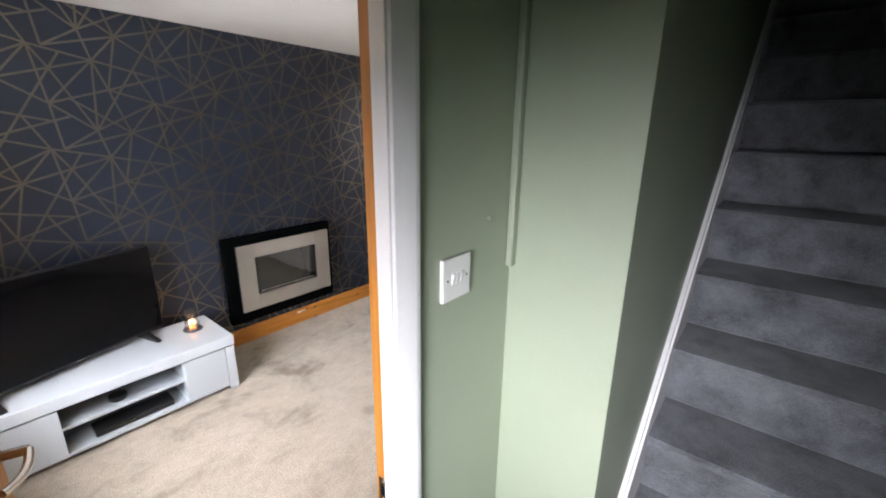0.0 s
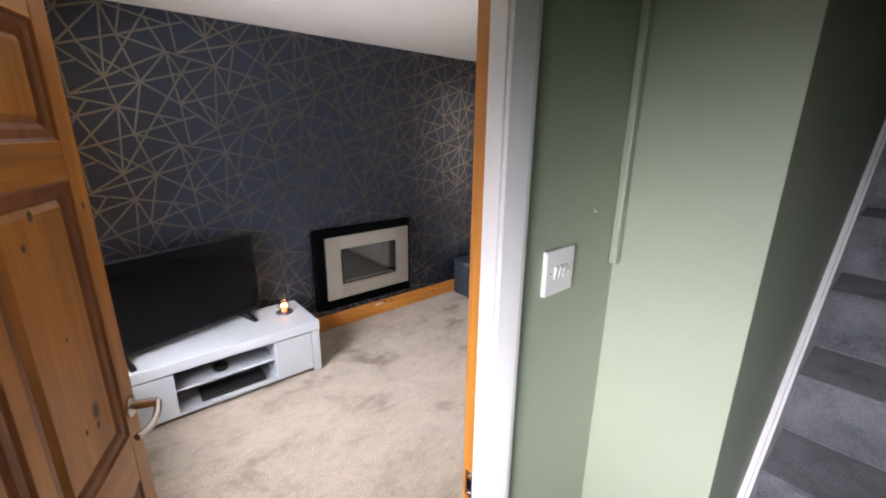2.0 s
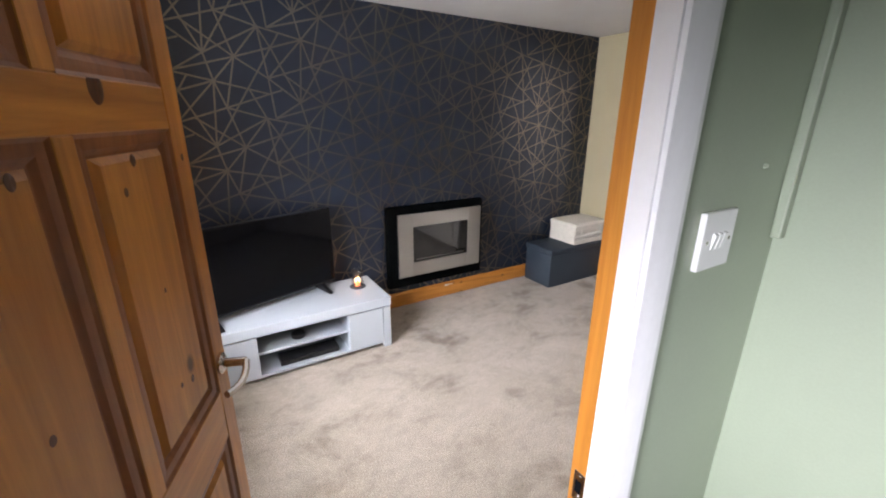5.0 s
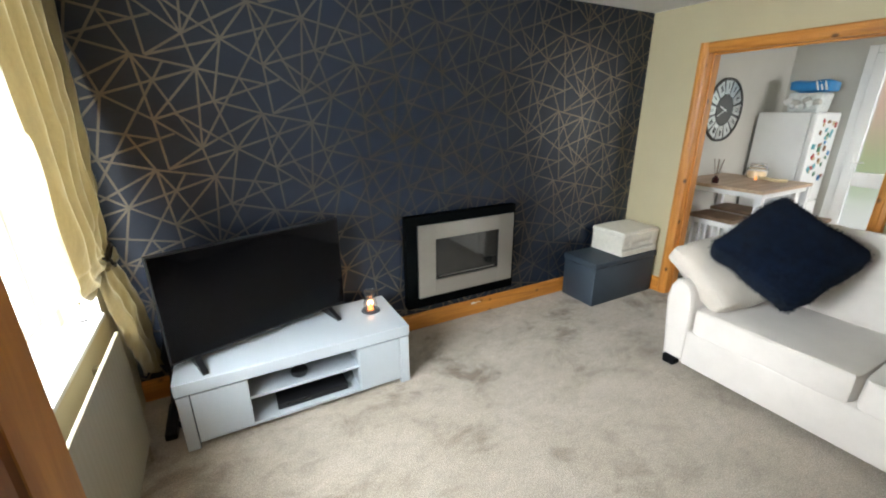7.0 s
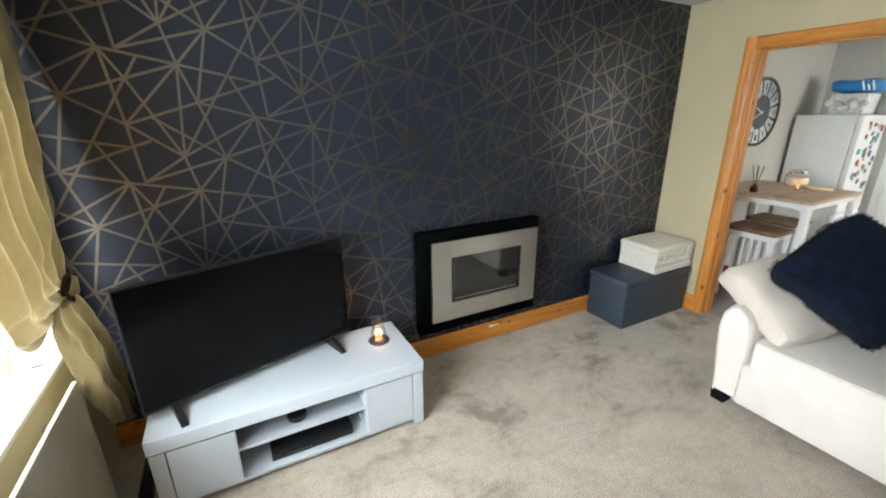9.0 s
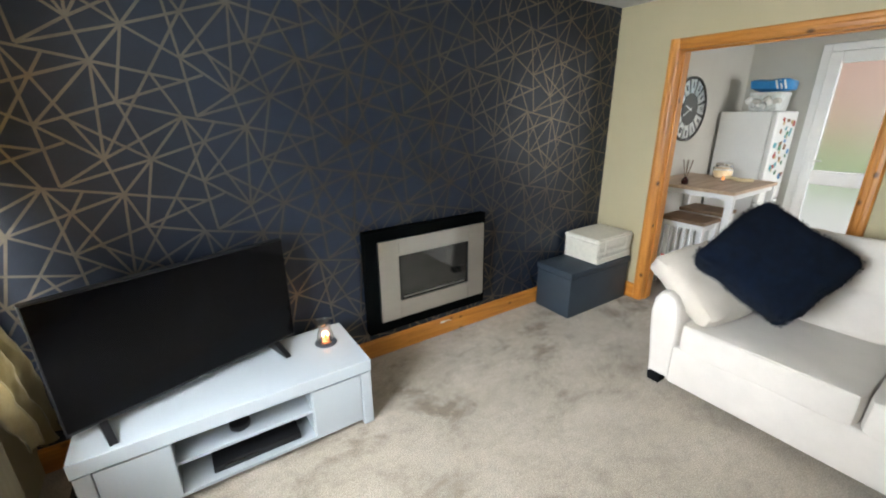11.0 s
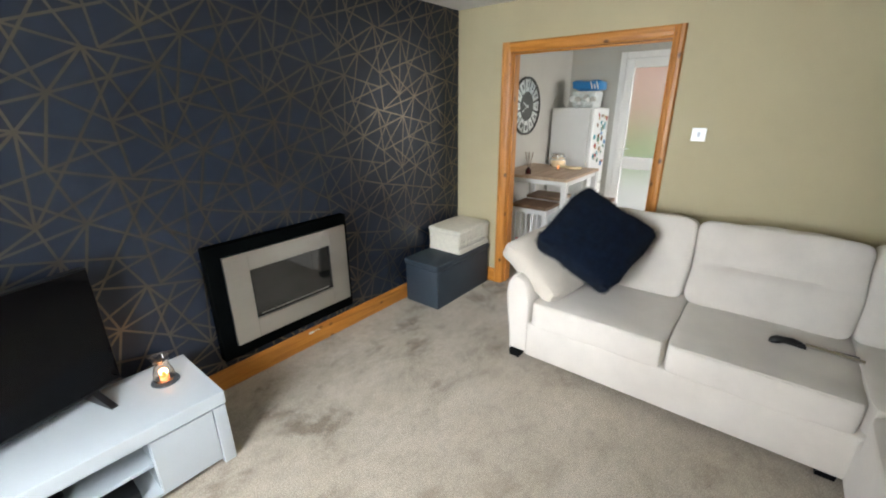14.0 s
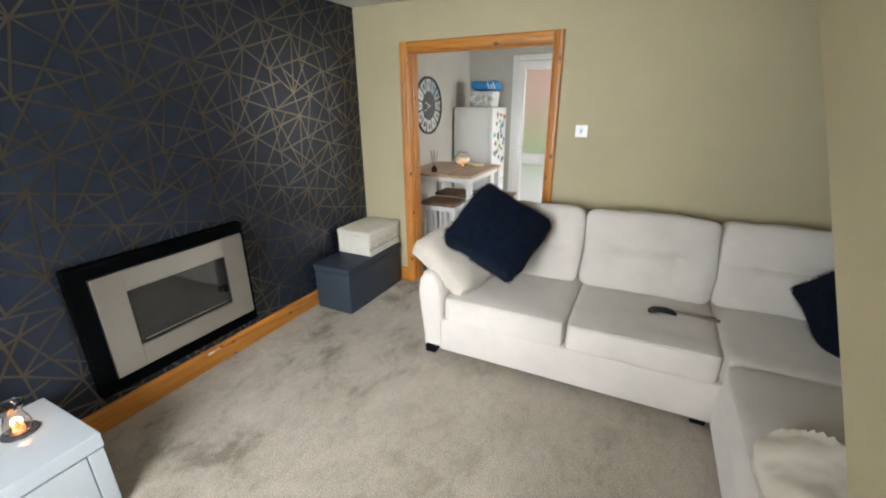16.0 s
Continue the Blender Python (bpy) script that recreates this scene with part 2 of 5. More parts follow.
GOLD_SATIN = material("gold_satin", (0.33, 0.268, 0.138), 0.34, spread=0.16, scale=7, fine=200, bump=0.45, bump_scale=16, dist=0.02, sheen=0.3, stretch=(1, 1, 0.3))
nt = GOLD_SATIN.node_tree
thin = nt.nodes.new("ShaderNodeBsdfTranslucent")
thin.inputs["Color"].default_value = (0.72, 0.60, 0.34, 1)
both = nt.nodes.new("ShaderNodeMixShader")
both.inputs["Fac"].default_value = 0.012
nt.links.new(nt.nodes["Principled BSDF"].outputs[0], both.inputs[1])
nt.links.new(thin.outputs[0], both.inputs[2])
nt.links.new(both.outputs[0], nt.nodes["Material Output"].inputs["Surface"])
WICKER = material("white_painted_wicker", (0.68, 0.64, 0.55), 0.6, spread=0.10, scale=30, fine=200, bump=0.3)
OAK = wood("pale_oak_top", (0.38, 0.27, 0.19), (0.50, 0.38, 0.28), "Y", 0.45, knots=False)
BROWN_WOOD = wood("brown_seat_wood", (0.13, 0.08, 0.05), (0.20, 0.13, 0.08), "Y", 0.5, knots=False)
CLEAR = glass("clear_glass")
# faint warm tint puts the candle's glow into the clear glass
GLOW_GLASS = glass("candle_glass", (1.0, 0.93, 0.87))
FROSTED = glass("obscured_glass", (0.95, 0.97, 0.95), 0.30, 0.3)
FLAME = glow("candle_flame", (1.0, 0.30, 0.07), 0.55)
# the wax emits faintly, in place of flame light shining through it
LIT_WAX = glow("candle_wax_lit_from_within", (1.0, 0.34, 0.12), 0.32)
WAX = material("cream_wax", (0.75, 0.55, 0.32), 0.4, bump=0.05)
GRASS = material("lawn", (0.13, 0.22, 0.04), 0.9, spread=0.4, scale=3, fine=60, bump=0.6)
BRICK = material("red_brick_far", (0.58, 0.31, 0.24), 0.85, spread=0.15, scale=6, fine=40, bump=0.4)
PAVING = material("concrete_paving", (0.50, 0.46, 0.38), 0.85, spread=0.15, scale=4, fine=80, bump=0.3)


# ---- building helpers ----
def empty_at(name, x, y, z, label, category, group="", rz=0):
    ob = new(name)
    ob.matrix_world = pose(x, y, z, 0, 0, rz)
    return tagged(ob, label, category, group)


def base_of(ob):
    """The world pose of a thing or a part, up its chain of parents."""
    m = ob.matrix_basis.copy()
    while ob.parent:
        ob = ob.parent
        m = ob.matrix_basis @ m
    return m


def mesh_of(name, bm, mat, smooth=False):
    bm.normal_update()
    me = bpy.data.meshes.new(name)
    bm.to_mesh(me)
    bm.free()
    me.materials.append(mat)
    if smooth:
        for p in me.polygons:
            p.use_smooth = True
        me.set_sharp_from_angle(angle=radians(40))
    return me


def part(name, bm, mat, parent, label="", smooth=False, local=False):
    """Links a bmesh, given in the world's metres (or the thing's own, if local), as one mesh under a thing or a part."""
    if not local:
        bm.transform(base_of(parent).inverted())
    ob = new(name, mesh_of(name, bm, mat, smooth))
    ob.parent = parent
    if label:
        ob["label"] = label
    return ob


def structure(name, bm, mat, label, category, smooth=False):
    return tagged(new(name, mesh_of(name, bm, mat, smooth)), label, category, kind="structure")


def single(name, bm, mat, label, category, smooth=False, group=""):
    return tagged(new(name, mesh_of(name, bm, mat, smooth)), label, category, group)


def box(bm, x0, x1, y0, y1, z0, z1, bevel=0.0, segs=2):
    """Adds a box, with rounded edges where asked."""
    c = Vector(((x0 + x1) / 2, (y0 + y1) / 2, (z0 + z1) / 2))
    m = Matrix.LocRotScale(c, None, (abs(x1 - x0), abs(y1 - y0), abs(z1 - z0)))
    got = bmesh.ops.create_cube(bm, size=1.0, matrix=m)["verts"]
    if bevel:
        edges = list({e for v in got for e in v.link_edges})
        bmesh.ops.bevel(bm, geom=edges, offset=bevel, segments=segs, profile=0.5, affect="EDGES")
    return bm


def cube(x0, x1, y0, y1, z0, z1, bevel=0.0, segs=2):
    return box(bmesh.new(), x0, x1, y0, y1, z0, z1, bevel, segs)


def lathe(profile, segs=28, centre=(0, 0, 0)):
    """A turned shape from (radius, height) pairs."""
    bm = bmesh.new()
    rings = []
    for r, z in profile:
        rings.append([bm.verts.new((centre[0] + r * math.cos(2 * math.pi * i / segs), centre[1] + r * math.sin(2 * math.pi * i / segs), centre[2] + z)) for i in range(segs)])
    for a, b in zip(rings, rings[1:]):
        for i in range(segs):
            j = (i + 1) % segs
            bm.faces.new((a[i], a[j], b[j], b[i]))
    for ring, flip in ((rings[0], True), (rings[-1], False)):
        if (Vector(ring[0].co) - Vector(ring[segs // 2].co)).length > 1e-4:
            bm.faces.new(ring[::-1] if flip else ring)
    bmesh.ops.remove_doubles(bm, verts=bm.verts[:], dist=1e-5)
    return bm


def tube(points, r, segs=8, bm=None):
    """A round rod along a line of points."""
    bm = bm or bmesh.new()
    pts = [Vector(p) for p in points]
    rings = []
    for i, p in enumerate(pts):
        d = (pts[min(i + 1, len(pts) - 1)] - pts[max(i - 1, 0)]).normalized()
        u = d.orthogonal().normalized() if i == 0 else (rings[-1][1] - d * rings[-1][1].dot(d)).normalized()
        v = d.cross(u)
        rings.append(([bm.verts.new(p + r * (math.cos(2 * math.pi * k / segs) * u + math.sin(2 * math.pi * k / segs) * v)) for k in range(segs)], u))
    for (a, _), (b, _) in zip(rings, rings[1:]):
        for k in range(segs):
            bm.faces.new((a[k], a[(k + 1) % segs], b[(k + 1) % segs], b[k]))
    bm.faces.new(rings[0][0][::-1]), bm.faces.new(rings[-1][0])
    return bm


def prism(outline, axis, a, b):
    """A slab whose outline lies across an axis, between two places on it."""
    bm = bmesh.new()

    def at(p, k):
        return {"X": (k, p[0], p[1]), "Y": (p[0], k, p[1]), "Z": (p[0], p[1], k)}[axis]
    lo, hi = [bm.verts.new(at(p, a)) for p in outline], [bm.verts.new(at(p, b)) for p in outline]
    bm.faces.new(lo), bm.faces.new(hi[::-1])
    n = len(outline)
    for i in range(n):
        bm.faces.new((lo[i], hi[i], hi[(i + 1) % n], lo[(i + 1) % n]))
    bmesh.ops.recalc_face_normals(bm, faces=bm.faces[:])
    return bm


def cushion(w, d, h, puff=0.05, n=14, seed=0, sag=0.0, tufts=(), crease=0.004, p=7.0):
    """A soft block w by d by h round its own centre: crowned faces, rounded edges, creases and buttons."""
    bm = bmesh.new()
    bmesh.ops.create_cube(bm, size=2.0)
    bmesh.ops.subdivide_edges(bm, edges=bm.edges[:], cuts=n, use_grid_fill=True)
    for v in bm.verts:
        a, b, c = v.co
        k = (abs(a) ** p + abs(b) ** p + abs(c) ** p) ** (1 / p)
        q = Vector((a, b, c)) / k
        bulge = (1 - a * a) * (1 - b * b)
        side = (1 - c * c)
        x, y, z = q.x * w / 2, q.y * d / 2, q.z * h / 2
        z += math.copysign(puff * bulge, c) if abs(c) > 0.3 else 0.0
        x += math.copysign(puff * 0.25 * side * (1 - b * b), a) if abs(a) > 0.95 else 0
        y += math.copysign(puff * 0.25 * side * (1 - a * a), b) if abs(b) > 0.95 else 0
        for tx, ty, depth in tufts:
            r = math.hypot((x - tx * w / 2) / 1.5, y - ty * d / 2)
            if c > 0:
                z -= depth * math.exp(-r / 0.045) + 0.22 * depth * math.exp(-((y - ty * d / 2) / 0.020) ** 2) * bulge + 0.30 * depth * math.exp(-((x - tx * w / 2) / 0.022) ** 2) * bulge * (0.4 + 0.6 * math.exp(-r / 0.16))
        if c > 0:
            z -= sag * bulge
        nn = noise.noise(Vector((x * 6 + seed * 7.1, y * 6, z * 6)))
        v.co = Vector((x, y, z)) + q.normalized() * nn * crease * 2
    return bm


def pillow(w, h, t, n=18, seed=0, rough=0.004, pinch=0.10, wobble=0.02):
    """A stuffed square pillow in its own xy plane, thick in the middle and thin at the seam, with pinched corners."""
    bm = bmesh.new()
    sides = []
    for s in (1, -1):
        grid = {}
        for i in range(n + 1):
            for j in range(n + 1):
                a, b = 2 * i / n - 1, 2 * j / n - 1
                f = max(0.0, (1 - a ** 4) * (1 - b ** 4)) ** 0.5
                k = max(1.0, (abs(a) ** 4.5 + abs(b) ** 4.5) ** (1 / 4.5))
                x = a / k * w / 2 * (1 - pinch * (1 - b * b) * abs(a) ** 3)
                y = b / k * h / 2 * (1 - pinch * (1 - a * a) * abs(b) ** 3)
                z = s * t / 2 * f
                nn = noise.noise(Vector((x * 7 + seed * 3.3, y * 7, s * 2.0)))
                z += nn * rough * (0.3 + f) * 3
                x += wobble * noise.noise(Vector((a * 2.1, b * 2.1, seed + 0.5)))
                y += wobble * noise.noise(Vector((a * 2.1, b * 2.1, seed + 9.5)))
                grid[i, j] = bm.verts.new((x, y, z))
        for i in range(n):
            for j in range(n):
                q = (grid[i, j], grid[i + 1, j], grid[i + 1, j + 1], grid[i, j + 1])
                bm.faces.new(q if s > 0 else q[::-1])
        sides.append(grid)
    bmesh.ops.remove_doubles(bm, verts=[v for g in sides for k, v in g.items() if k[0] in (0, n) or k[1] in (0, n)], dist=0.02 * min(w, h) + rough * 8)
    return bm


# ---- the plan ----
XW, XD, XH = -5.555, -2.875, -2.812          # papered wall, door wall towards the room, door wall towards the hall
YF, YB, YK = 0.985, 5.0, 7.515                 # window wall, kitchen opening wall, kitchen's end wall
XS, XR = -2.55, -1.75                       # stair wall towards the hall, far side of the stairs
ZC = 2.37
YJ = 2.216                                   # where the hall wall steps out beside the stairs

structure("floor", cube(XW - 0.1, XR + 0.1, 0.55, YB + 0.06, -0.12, 0.0), BEIGE_CARPET, "beige cut-pile carpet with trodden patches", "carpet")
structure("floor_kitchen", cube(XW - 0.1, -1.65, YB + 0.06, YK + 0.1, -0.12, -0.004), material("grey_vinyl_floor", (0.30, 0.27, 0.24), 0.45, spread=0.12, bump=0.05), "grey vinyl kitchen floor", "floor")
structure("ceiling", cube(XW - 0.1, XD + 0.26, 0.6, YB + 0.06, ZC, ZC + 0.12), CEILING, "plain white painted ceiling", "ceiling")
structure("ceiling_kitchen", cube(XW - 0.1, -1.65, YB + 0.06, YK + 0.1, ZC, ZC + 0.12), CEILING, "plain white kitchen ceiling", "ceiling")
structure("ceiling_hall", cube(XD + 0.26, XR + 0.1, 0.55, 2.6, ZC, ZC + 0.12), CEILING, "plain white hall ceiling", "ceiling")
structure("ceiling_landing", cube(XD + 0.2, XR + 0.1, 2.6, 6.2, 4.75, 4.85), CEILING, "white ceiling above the stairs", "ceiling")

wall_west = structure("wall_west", cube(XW - 0.1, XW, 0.6, YB, 0, ZC), NAVY_PAPER, "navy wallpaper with metallic gold geometric lines", "wall")
structure("wall_kitchen_west", cube(XW - 0.1, XW, YB, YK + 0.1, 0, ZC), GREY_WALL, "pale grey painted kitchen wall", "wall")

# wall with the wide opening to the kitchen
AX0, AX1, AZ = -5.03, -3.87, 2.01
bm = bmesh.new()
box(bm, XW, AX0 - 0.03, YB, YB + 0.15, 0, ZC)
box(bm, AX1 + 0.03, XR + 0.1, YB, YB + 0.15, 0, ZC)
box(bm, AX0 - 0.03, AX1 + 0.03, YB, YB + 0.15, AZ + 0.03, ZC)
structure("wall_north", bm, CREAM, "cream painted wall with an opening to the kitchen", "wall")

# kitchen end wall with the back door and a window
BX0, BX1, BZ = -4.93, -4.10, 2.20
bm = bmesh.new()
box(bm, XW, BX0, YK, YK + 0.25, 0, ZC)
box(bm, BX0, BX1, YK, YK + 0.25, BZ, ZC)
box(bm, BX1, -3.4, YK, YK + 0.25, 0, ZC)
box(bm, -3.4, -2.1, YK, YK + 0.25, 0, 1.0)
box(bm, -3.4, -2.1, YK, YK + 0.25, 2.1, ZC)
box(bm, -2.1, -1.65, YK, YK + 0.25, 0, ZC)
structure("wall_kitchen_north", bm, GREY_WALL, "pale grey painted wall with a back door", "wall")
# the opening in this wall is added for the side fill lamp
bm = bmesh.new()
box(bm, -1.65, -1.55, YB + 0.15, 5.95, 0, ZC)
box(bm, -1.65, -1.55, 7.25, YK + 0.25, 0, ZC)
box(bm, -1.65, -1.55, 5.95, 7.25, 0, 1.0)
box(bm, -1.65, -1.55, 5.95, 7.25, 2.1, ZC)
structure("wall_kitchen_east", bm, GREY_WALL, "pale grey painted wall", "wall")

# window wall
WX0, WX1, WZ0, WZ1 = -5.26, -3.35, 0.715, 2.10
bm = bmesh.new()
box(bm, XW - 0.1, WX0, 0.67, YF, 0, ZC)
box(bm, WX0, WX1, 0.67, YF, 0, WZ0 - 0.02)
box(bm, WX0, WX1, 0.67, YF, WZ1, ZC)
box(bm, WX1, XD, 0.67, YF, 0, ZC)
structure("wall_south", bm, CREAM, "cream painted wall under and beside the window", "wall")

# door wall: cream skin to the room, green skin to the hall
DY0, DY1, DZ = 1.081, 1.843, 1.985
XM = (XD + XH) / 2
for nm, x0, x1, mt, lab in (("wall_east", XD, XM, CREAM, "cream painted wall beside the pine door"), ("wall_hall", XM, XH, GREEN, "sage green painted hall wall")):
    bm = bmesh.new()
    box(bm, x0, x1, 0.67, DY0 - 0.03, 0, ZC)
    box(bm, x0, x1, DY1 + 0.03, YJ, 0, ZC)
    box(bm, x0, x1, DY0 - 0.03, DY1 + 0.03, DZ + 0.03, ZC)
    structure(nm, bm, mt, lab, "wall")

# step in the wall beside the stairs, then the stair wall, which leaves a sloping opening under the flight
RISE, GOING, Y1, Z1 = 0.2167, 0.23, 1.999, 0.13


def soffit(y):
    return 0.917 * y - 1.893


structure("wall_hall_step", cube(XH, XS, YJ, YJ + 0.1, 0, ZC), GREEN, "sage green painted wall facing the front door", "wall")
structure("wall_room_step", cube(XD, XH, YJ, YJ + 0.1, 0, ZC), CREAM, "cream painted wall end", "wall")
slope_out = [(YJ + 0.1, 0.0), (YJ + 0.1, 4.75), (6.1, 4.75), (6.1, soffit(6.1)), (2.55, soffit(2.55)), (2.55, 0.0)]
structure("wall_stair_hall", prism(slope_out, "X", XS - 0.05, XS), GREEN, "sage green painted wall along the stairs", "wall")
slope_in = [(YJ + 0.1, 0.0), (YJ + 0.1, ZC), ((ZC + 1.893) / 0.917, ZC), (2.55, soffit(2.55)), (2.55, 0.0)]
structure("wall_stair_room", prism(slope_in, "X", XS - 0.105, XS - 0.05), CREAM, "cream painted wall following the slope of the stairs", "wall")
structure("wall_stair_far", cube(XR, XR + 0.1, 0.55, 6.2, 0, 4.75), GREEN, "sage green painted wall beyond the stairs", "wall")
structure("wall_stair_top", cube(XS - 0.05, XR, 6.1, 6.2, 2.5, 4.75), GREEN, "sage green painted landing wall", "wall")
structure("wall_landing", cube(XS - 0.05, XR, 2.5, 2.6, ZC + 0.12, 4.75), GREEN, "sage green painted wall above the hall", "wall")
bm = prism([(2.45, soffit(2.45) - 0.13), (5.0, soffit(5.0) - 0.13), (5.0, soffit(5.0) - 0.11), (2.45, soffit(2.45) - 0.11)], "X", XS - 0.05, XR)
structure("stair_soffit", bm, CREAM, "cream painted sloping underside of the stairs", "soffit")

# front of the hall: wall and front door with a glazed panel
FX0, FX1 = -2.70, -1.84
bm = bmesh.new()
box(bm, XM, FX0, 0.55, 0.67, 0, ZC)
box(bm, FX1, XR, 0.55, 0.67, 0, ZC)
box(bm, FX0, FX1, 0.55, 0.67, 2.05, ZC)
structure("wall_hall_front", bm, GREEN, "sage green wall round the front door", "wall")
bm = bmesh.new()
box(bm, FX0, -2.50, 0.58, 0.64, 0, 2.05)
box(bm, -2.04, FX1, 0.58, 0.64, 0, 2.05)
box(bm, -2.50, -2.04, 0.58, 0.64, 0, 1.12)
box(bm, -2.50, -2.04, 0.58, 0.64, 1.78, 2.05)
structure("door_front", bm, WHITE_GLOSS, "white front door with a glazed panel", "door")
structure("door_front_glass", cube(-2.50, -2.04, 0.603, 0.612, 1.12, 1.78), FROSTED, "obscured glass in the front door", "door glass")
structure("ground", cube(-200, 200, -200, 200, -0.4, -0.16), GRASS, "green lawn around the house", "ground")

# ---- joinery ----
# metallic line print of the wallpaper: a half-drop repeat of stars joined by straight lines
PITCH, DROP = 0.545, 0.2725
NODE = {"a": (1.682, 1.958), "b": (1.515, 1.970), "c": (1.552, 1.814), "d": (1.606, 1.658), "e": (1.870, 1.842), "f": (1.834, 1.595), "g": (1.902, 2.025),
        "h": (1.420, 1.598), "k": (1.892, 1.594), "m": (1.745, 1.777), "n": (1.870, 1.746), "q": (1.947, 1.773), "o": (1.960, 2.115)}
LINKS = ("af01 ak-11 ac10 ae00 ad00 ac00 cf-11 cg-10 cb0-1 cb00 cd00 df00 da0-1 ef01 eb1-1 ed10 fe0-1 kb1-1 "
         "bo01 bf01 bg-11 ha0-1 ce-10 cn00 dq00 ek00 fm00 fg0-1").split()


def paper_lines():
    bm = bmesh.new()
    y0, y1, z0, z1 = YF + 0.002, YB - 0.002, 0.132, ZC - 0.002
    for ci in range(-3, 9):
        for cj in range(-10, 8):
            for k, link in enumerate(LINKS):
                p, q, rest = link[0], link[1], link[2:]
                di = -1 if rest[0] == "-" else int(rest[0])
                rest = rest[2:] if rest[0] == "-" else rest[1:]
                dj = -1 if rest[0] == "-" else int(rest[0])
                a = Vector((NODE[p][0] + ci * PITCH, NODE[p][1] + ci * DROP + cj * PITCH))
                b = Vector((NODE[q][0] + (ci + di) * PITCH, NODE[q][1] + (ci + di) * DROP + (cj + dj) * PITCH))
                d = b - a
                lo, hi = 0.0, 1.0
                for o, g, m0, m1 in ((a.x, d.x, y0, y1), (a.y, d.y, z0, z1)):
                    if abs(g) < 1e-9:
                        continue
                    t0, t1 = sorted(((m0 - o) / g, (m1 - o) / g))
                    lo, hi = max(lo, t0), min(hi, t1)
                if hi - lo < 0.01:
                    continue
                p0, p1 = a + d * lo, a + d * hi
                u = d.normalized()
                w = Vector((-u.y, u.x)) * 0.0056
                x = XW + 0.0008 + 0.00004 * (k + 28 * ((ci * 2 + cj) % 5))
                bm.faces.new([bm.verts.new((x, v.x, v.y)) for v in (p0 - w, p1 - w, p1 + w, p0 + w)])
    return bm


lines = part("printed_lines", paper_lines(), GOLD_LINE, wall_west, "thin metallic gold lines meeting in stars")
lines["kind"] = "stuff"

# skirting
def skirt(axis, a, b, at, face):
    """A moulded skirting board along x or y; it stands out from the wall by 18 mm towards face."""
    h, t = 0.13, 0.018
    prof = [(0, 0), (t, 0), (t, h - 0.022), (t - 0.005, h - 0.010), (t - 0.011, h), (0, h)]
    return prism([(at + face * p, q) for p, q in prof], "Y" if axis == "y" else "X", a, b)


structure("skirting_west", skirt("y", YF, YB, XW, 1), PINE_Y, "varnished knotty pine skirting board", "skirting")
structure("skirting_north", skirt("x", XW + 0.018, AX0 - 0.072, YB, -1), PINE_X, "short length of varnished pine skirting", "skirting")
structure("skirting_north_long", skirt("x", AX1 + 0.072, XS - 0.05, YB, -1), PINE_X, "varnished pine skirting behind the sofa", "skirting")


def architrave(x0, x1, y, face, top, w=0.07, t=0.018):
    """Three moulded boards round an opening in a wall that faces along y. Returns left, right and head."""
    prof = [(0.0, 0.0), (w, 0.0), (w, 0.55 * t), (w - 0.010, t), (w - 0.030, t), (w - 0.038, 0.75 * t), (0.012, 0.6 * t), (0.0, 0.3 * t)]
    out = []
    for x, s in ((x0, -1), (x1, 1)):
        out.append(prism([(x + s * a, y + face * b) for a, b in prof], "Z", 0, top + w))
    bm = prism([(y + face * b, top + a) for a, b in prof], "X", x0, x1)
    out.append(bm)
    return out


opening = empty_at("opening_frame", (AX0 + AX1) / 2, YB, 0, "varnished pine frame round the kitchen opening", "door frame")
opening["kind"] = "structure"
part("jamb", cube(AX0 - 0.028, AX0, YB - 0.002, YB + 0.152, 0, AZ), PINE, opening)
part("jamb", cube(AX1, AX1 + 0.028, YB - 0.002, YB + 0.152, 0, AZ), PINE, opening)
part("head", cube(AX0 - 0.028, AX1 + 0.028, YB - 0.002, YB + 0.152, AZ, AZ + 0.028), PINE_X, opening)
for nm, bm, mt in zip(("architrave", "architrave", "architrave"), architrave(AX0 - 0.004, AX1 + 0.004, YB - 0.003, -1, AZ + 0.004), (PINE, PINE, PINE_X)):
    part(nm, bm, mt, opening)
for x in (AX0, AX1):
    s = 1 if x == AX0 else -1
    part("door_stop", cube(x, x + s * 0.012, YB + 0.05, YB + 0.085, 0, AZ - 0.012, 0.002), PINE, opening)
part("door_stop", cube(AX0, AX1, YB + 0.05, YB + 0.085, AZ - 0.012, AZ, 0.002), PINE_X, opening)

# frame of the hall door: white towards the hall, pine in the rebate
frame_1 = empty_at("door_frame", XH, (DY0 + DY1) / 2, 0, "door frame painted white in the hall, bare pine inside", "door frame")
frame_1["kind"] = "structure"
XB = -2.842
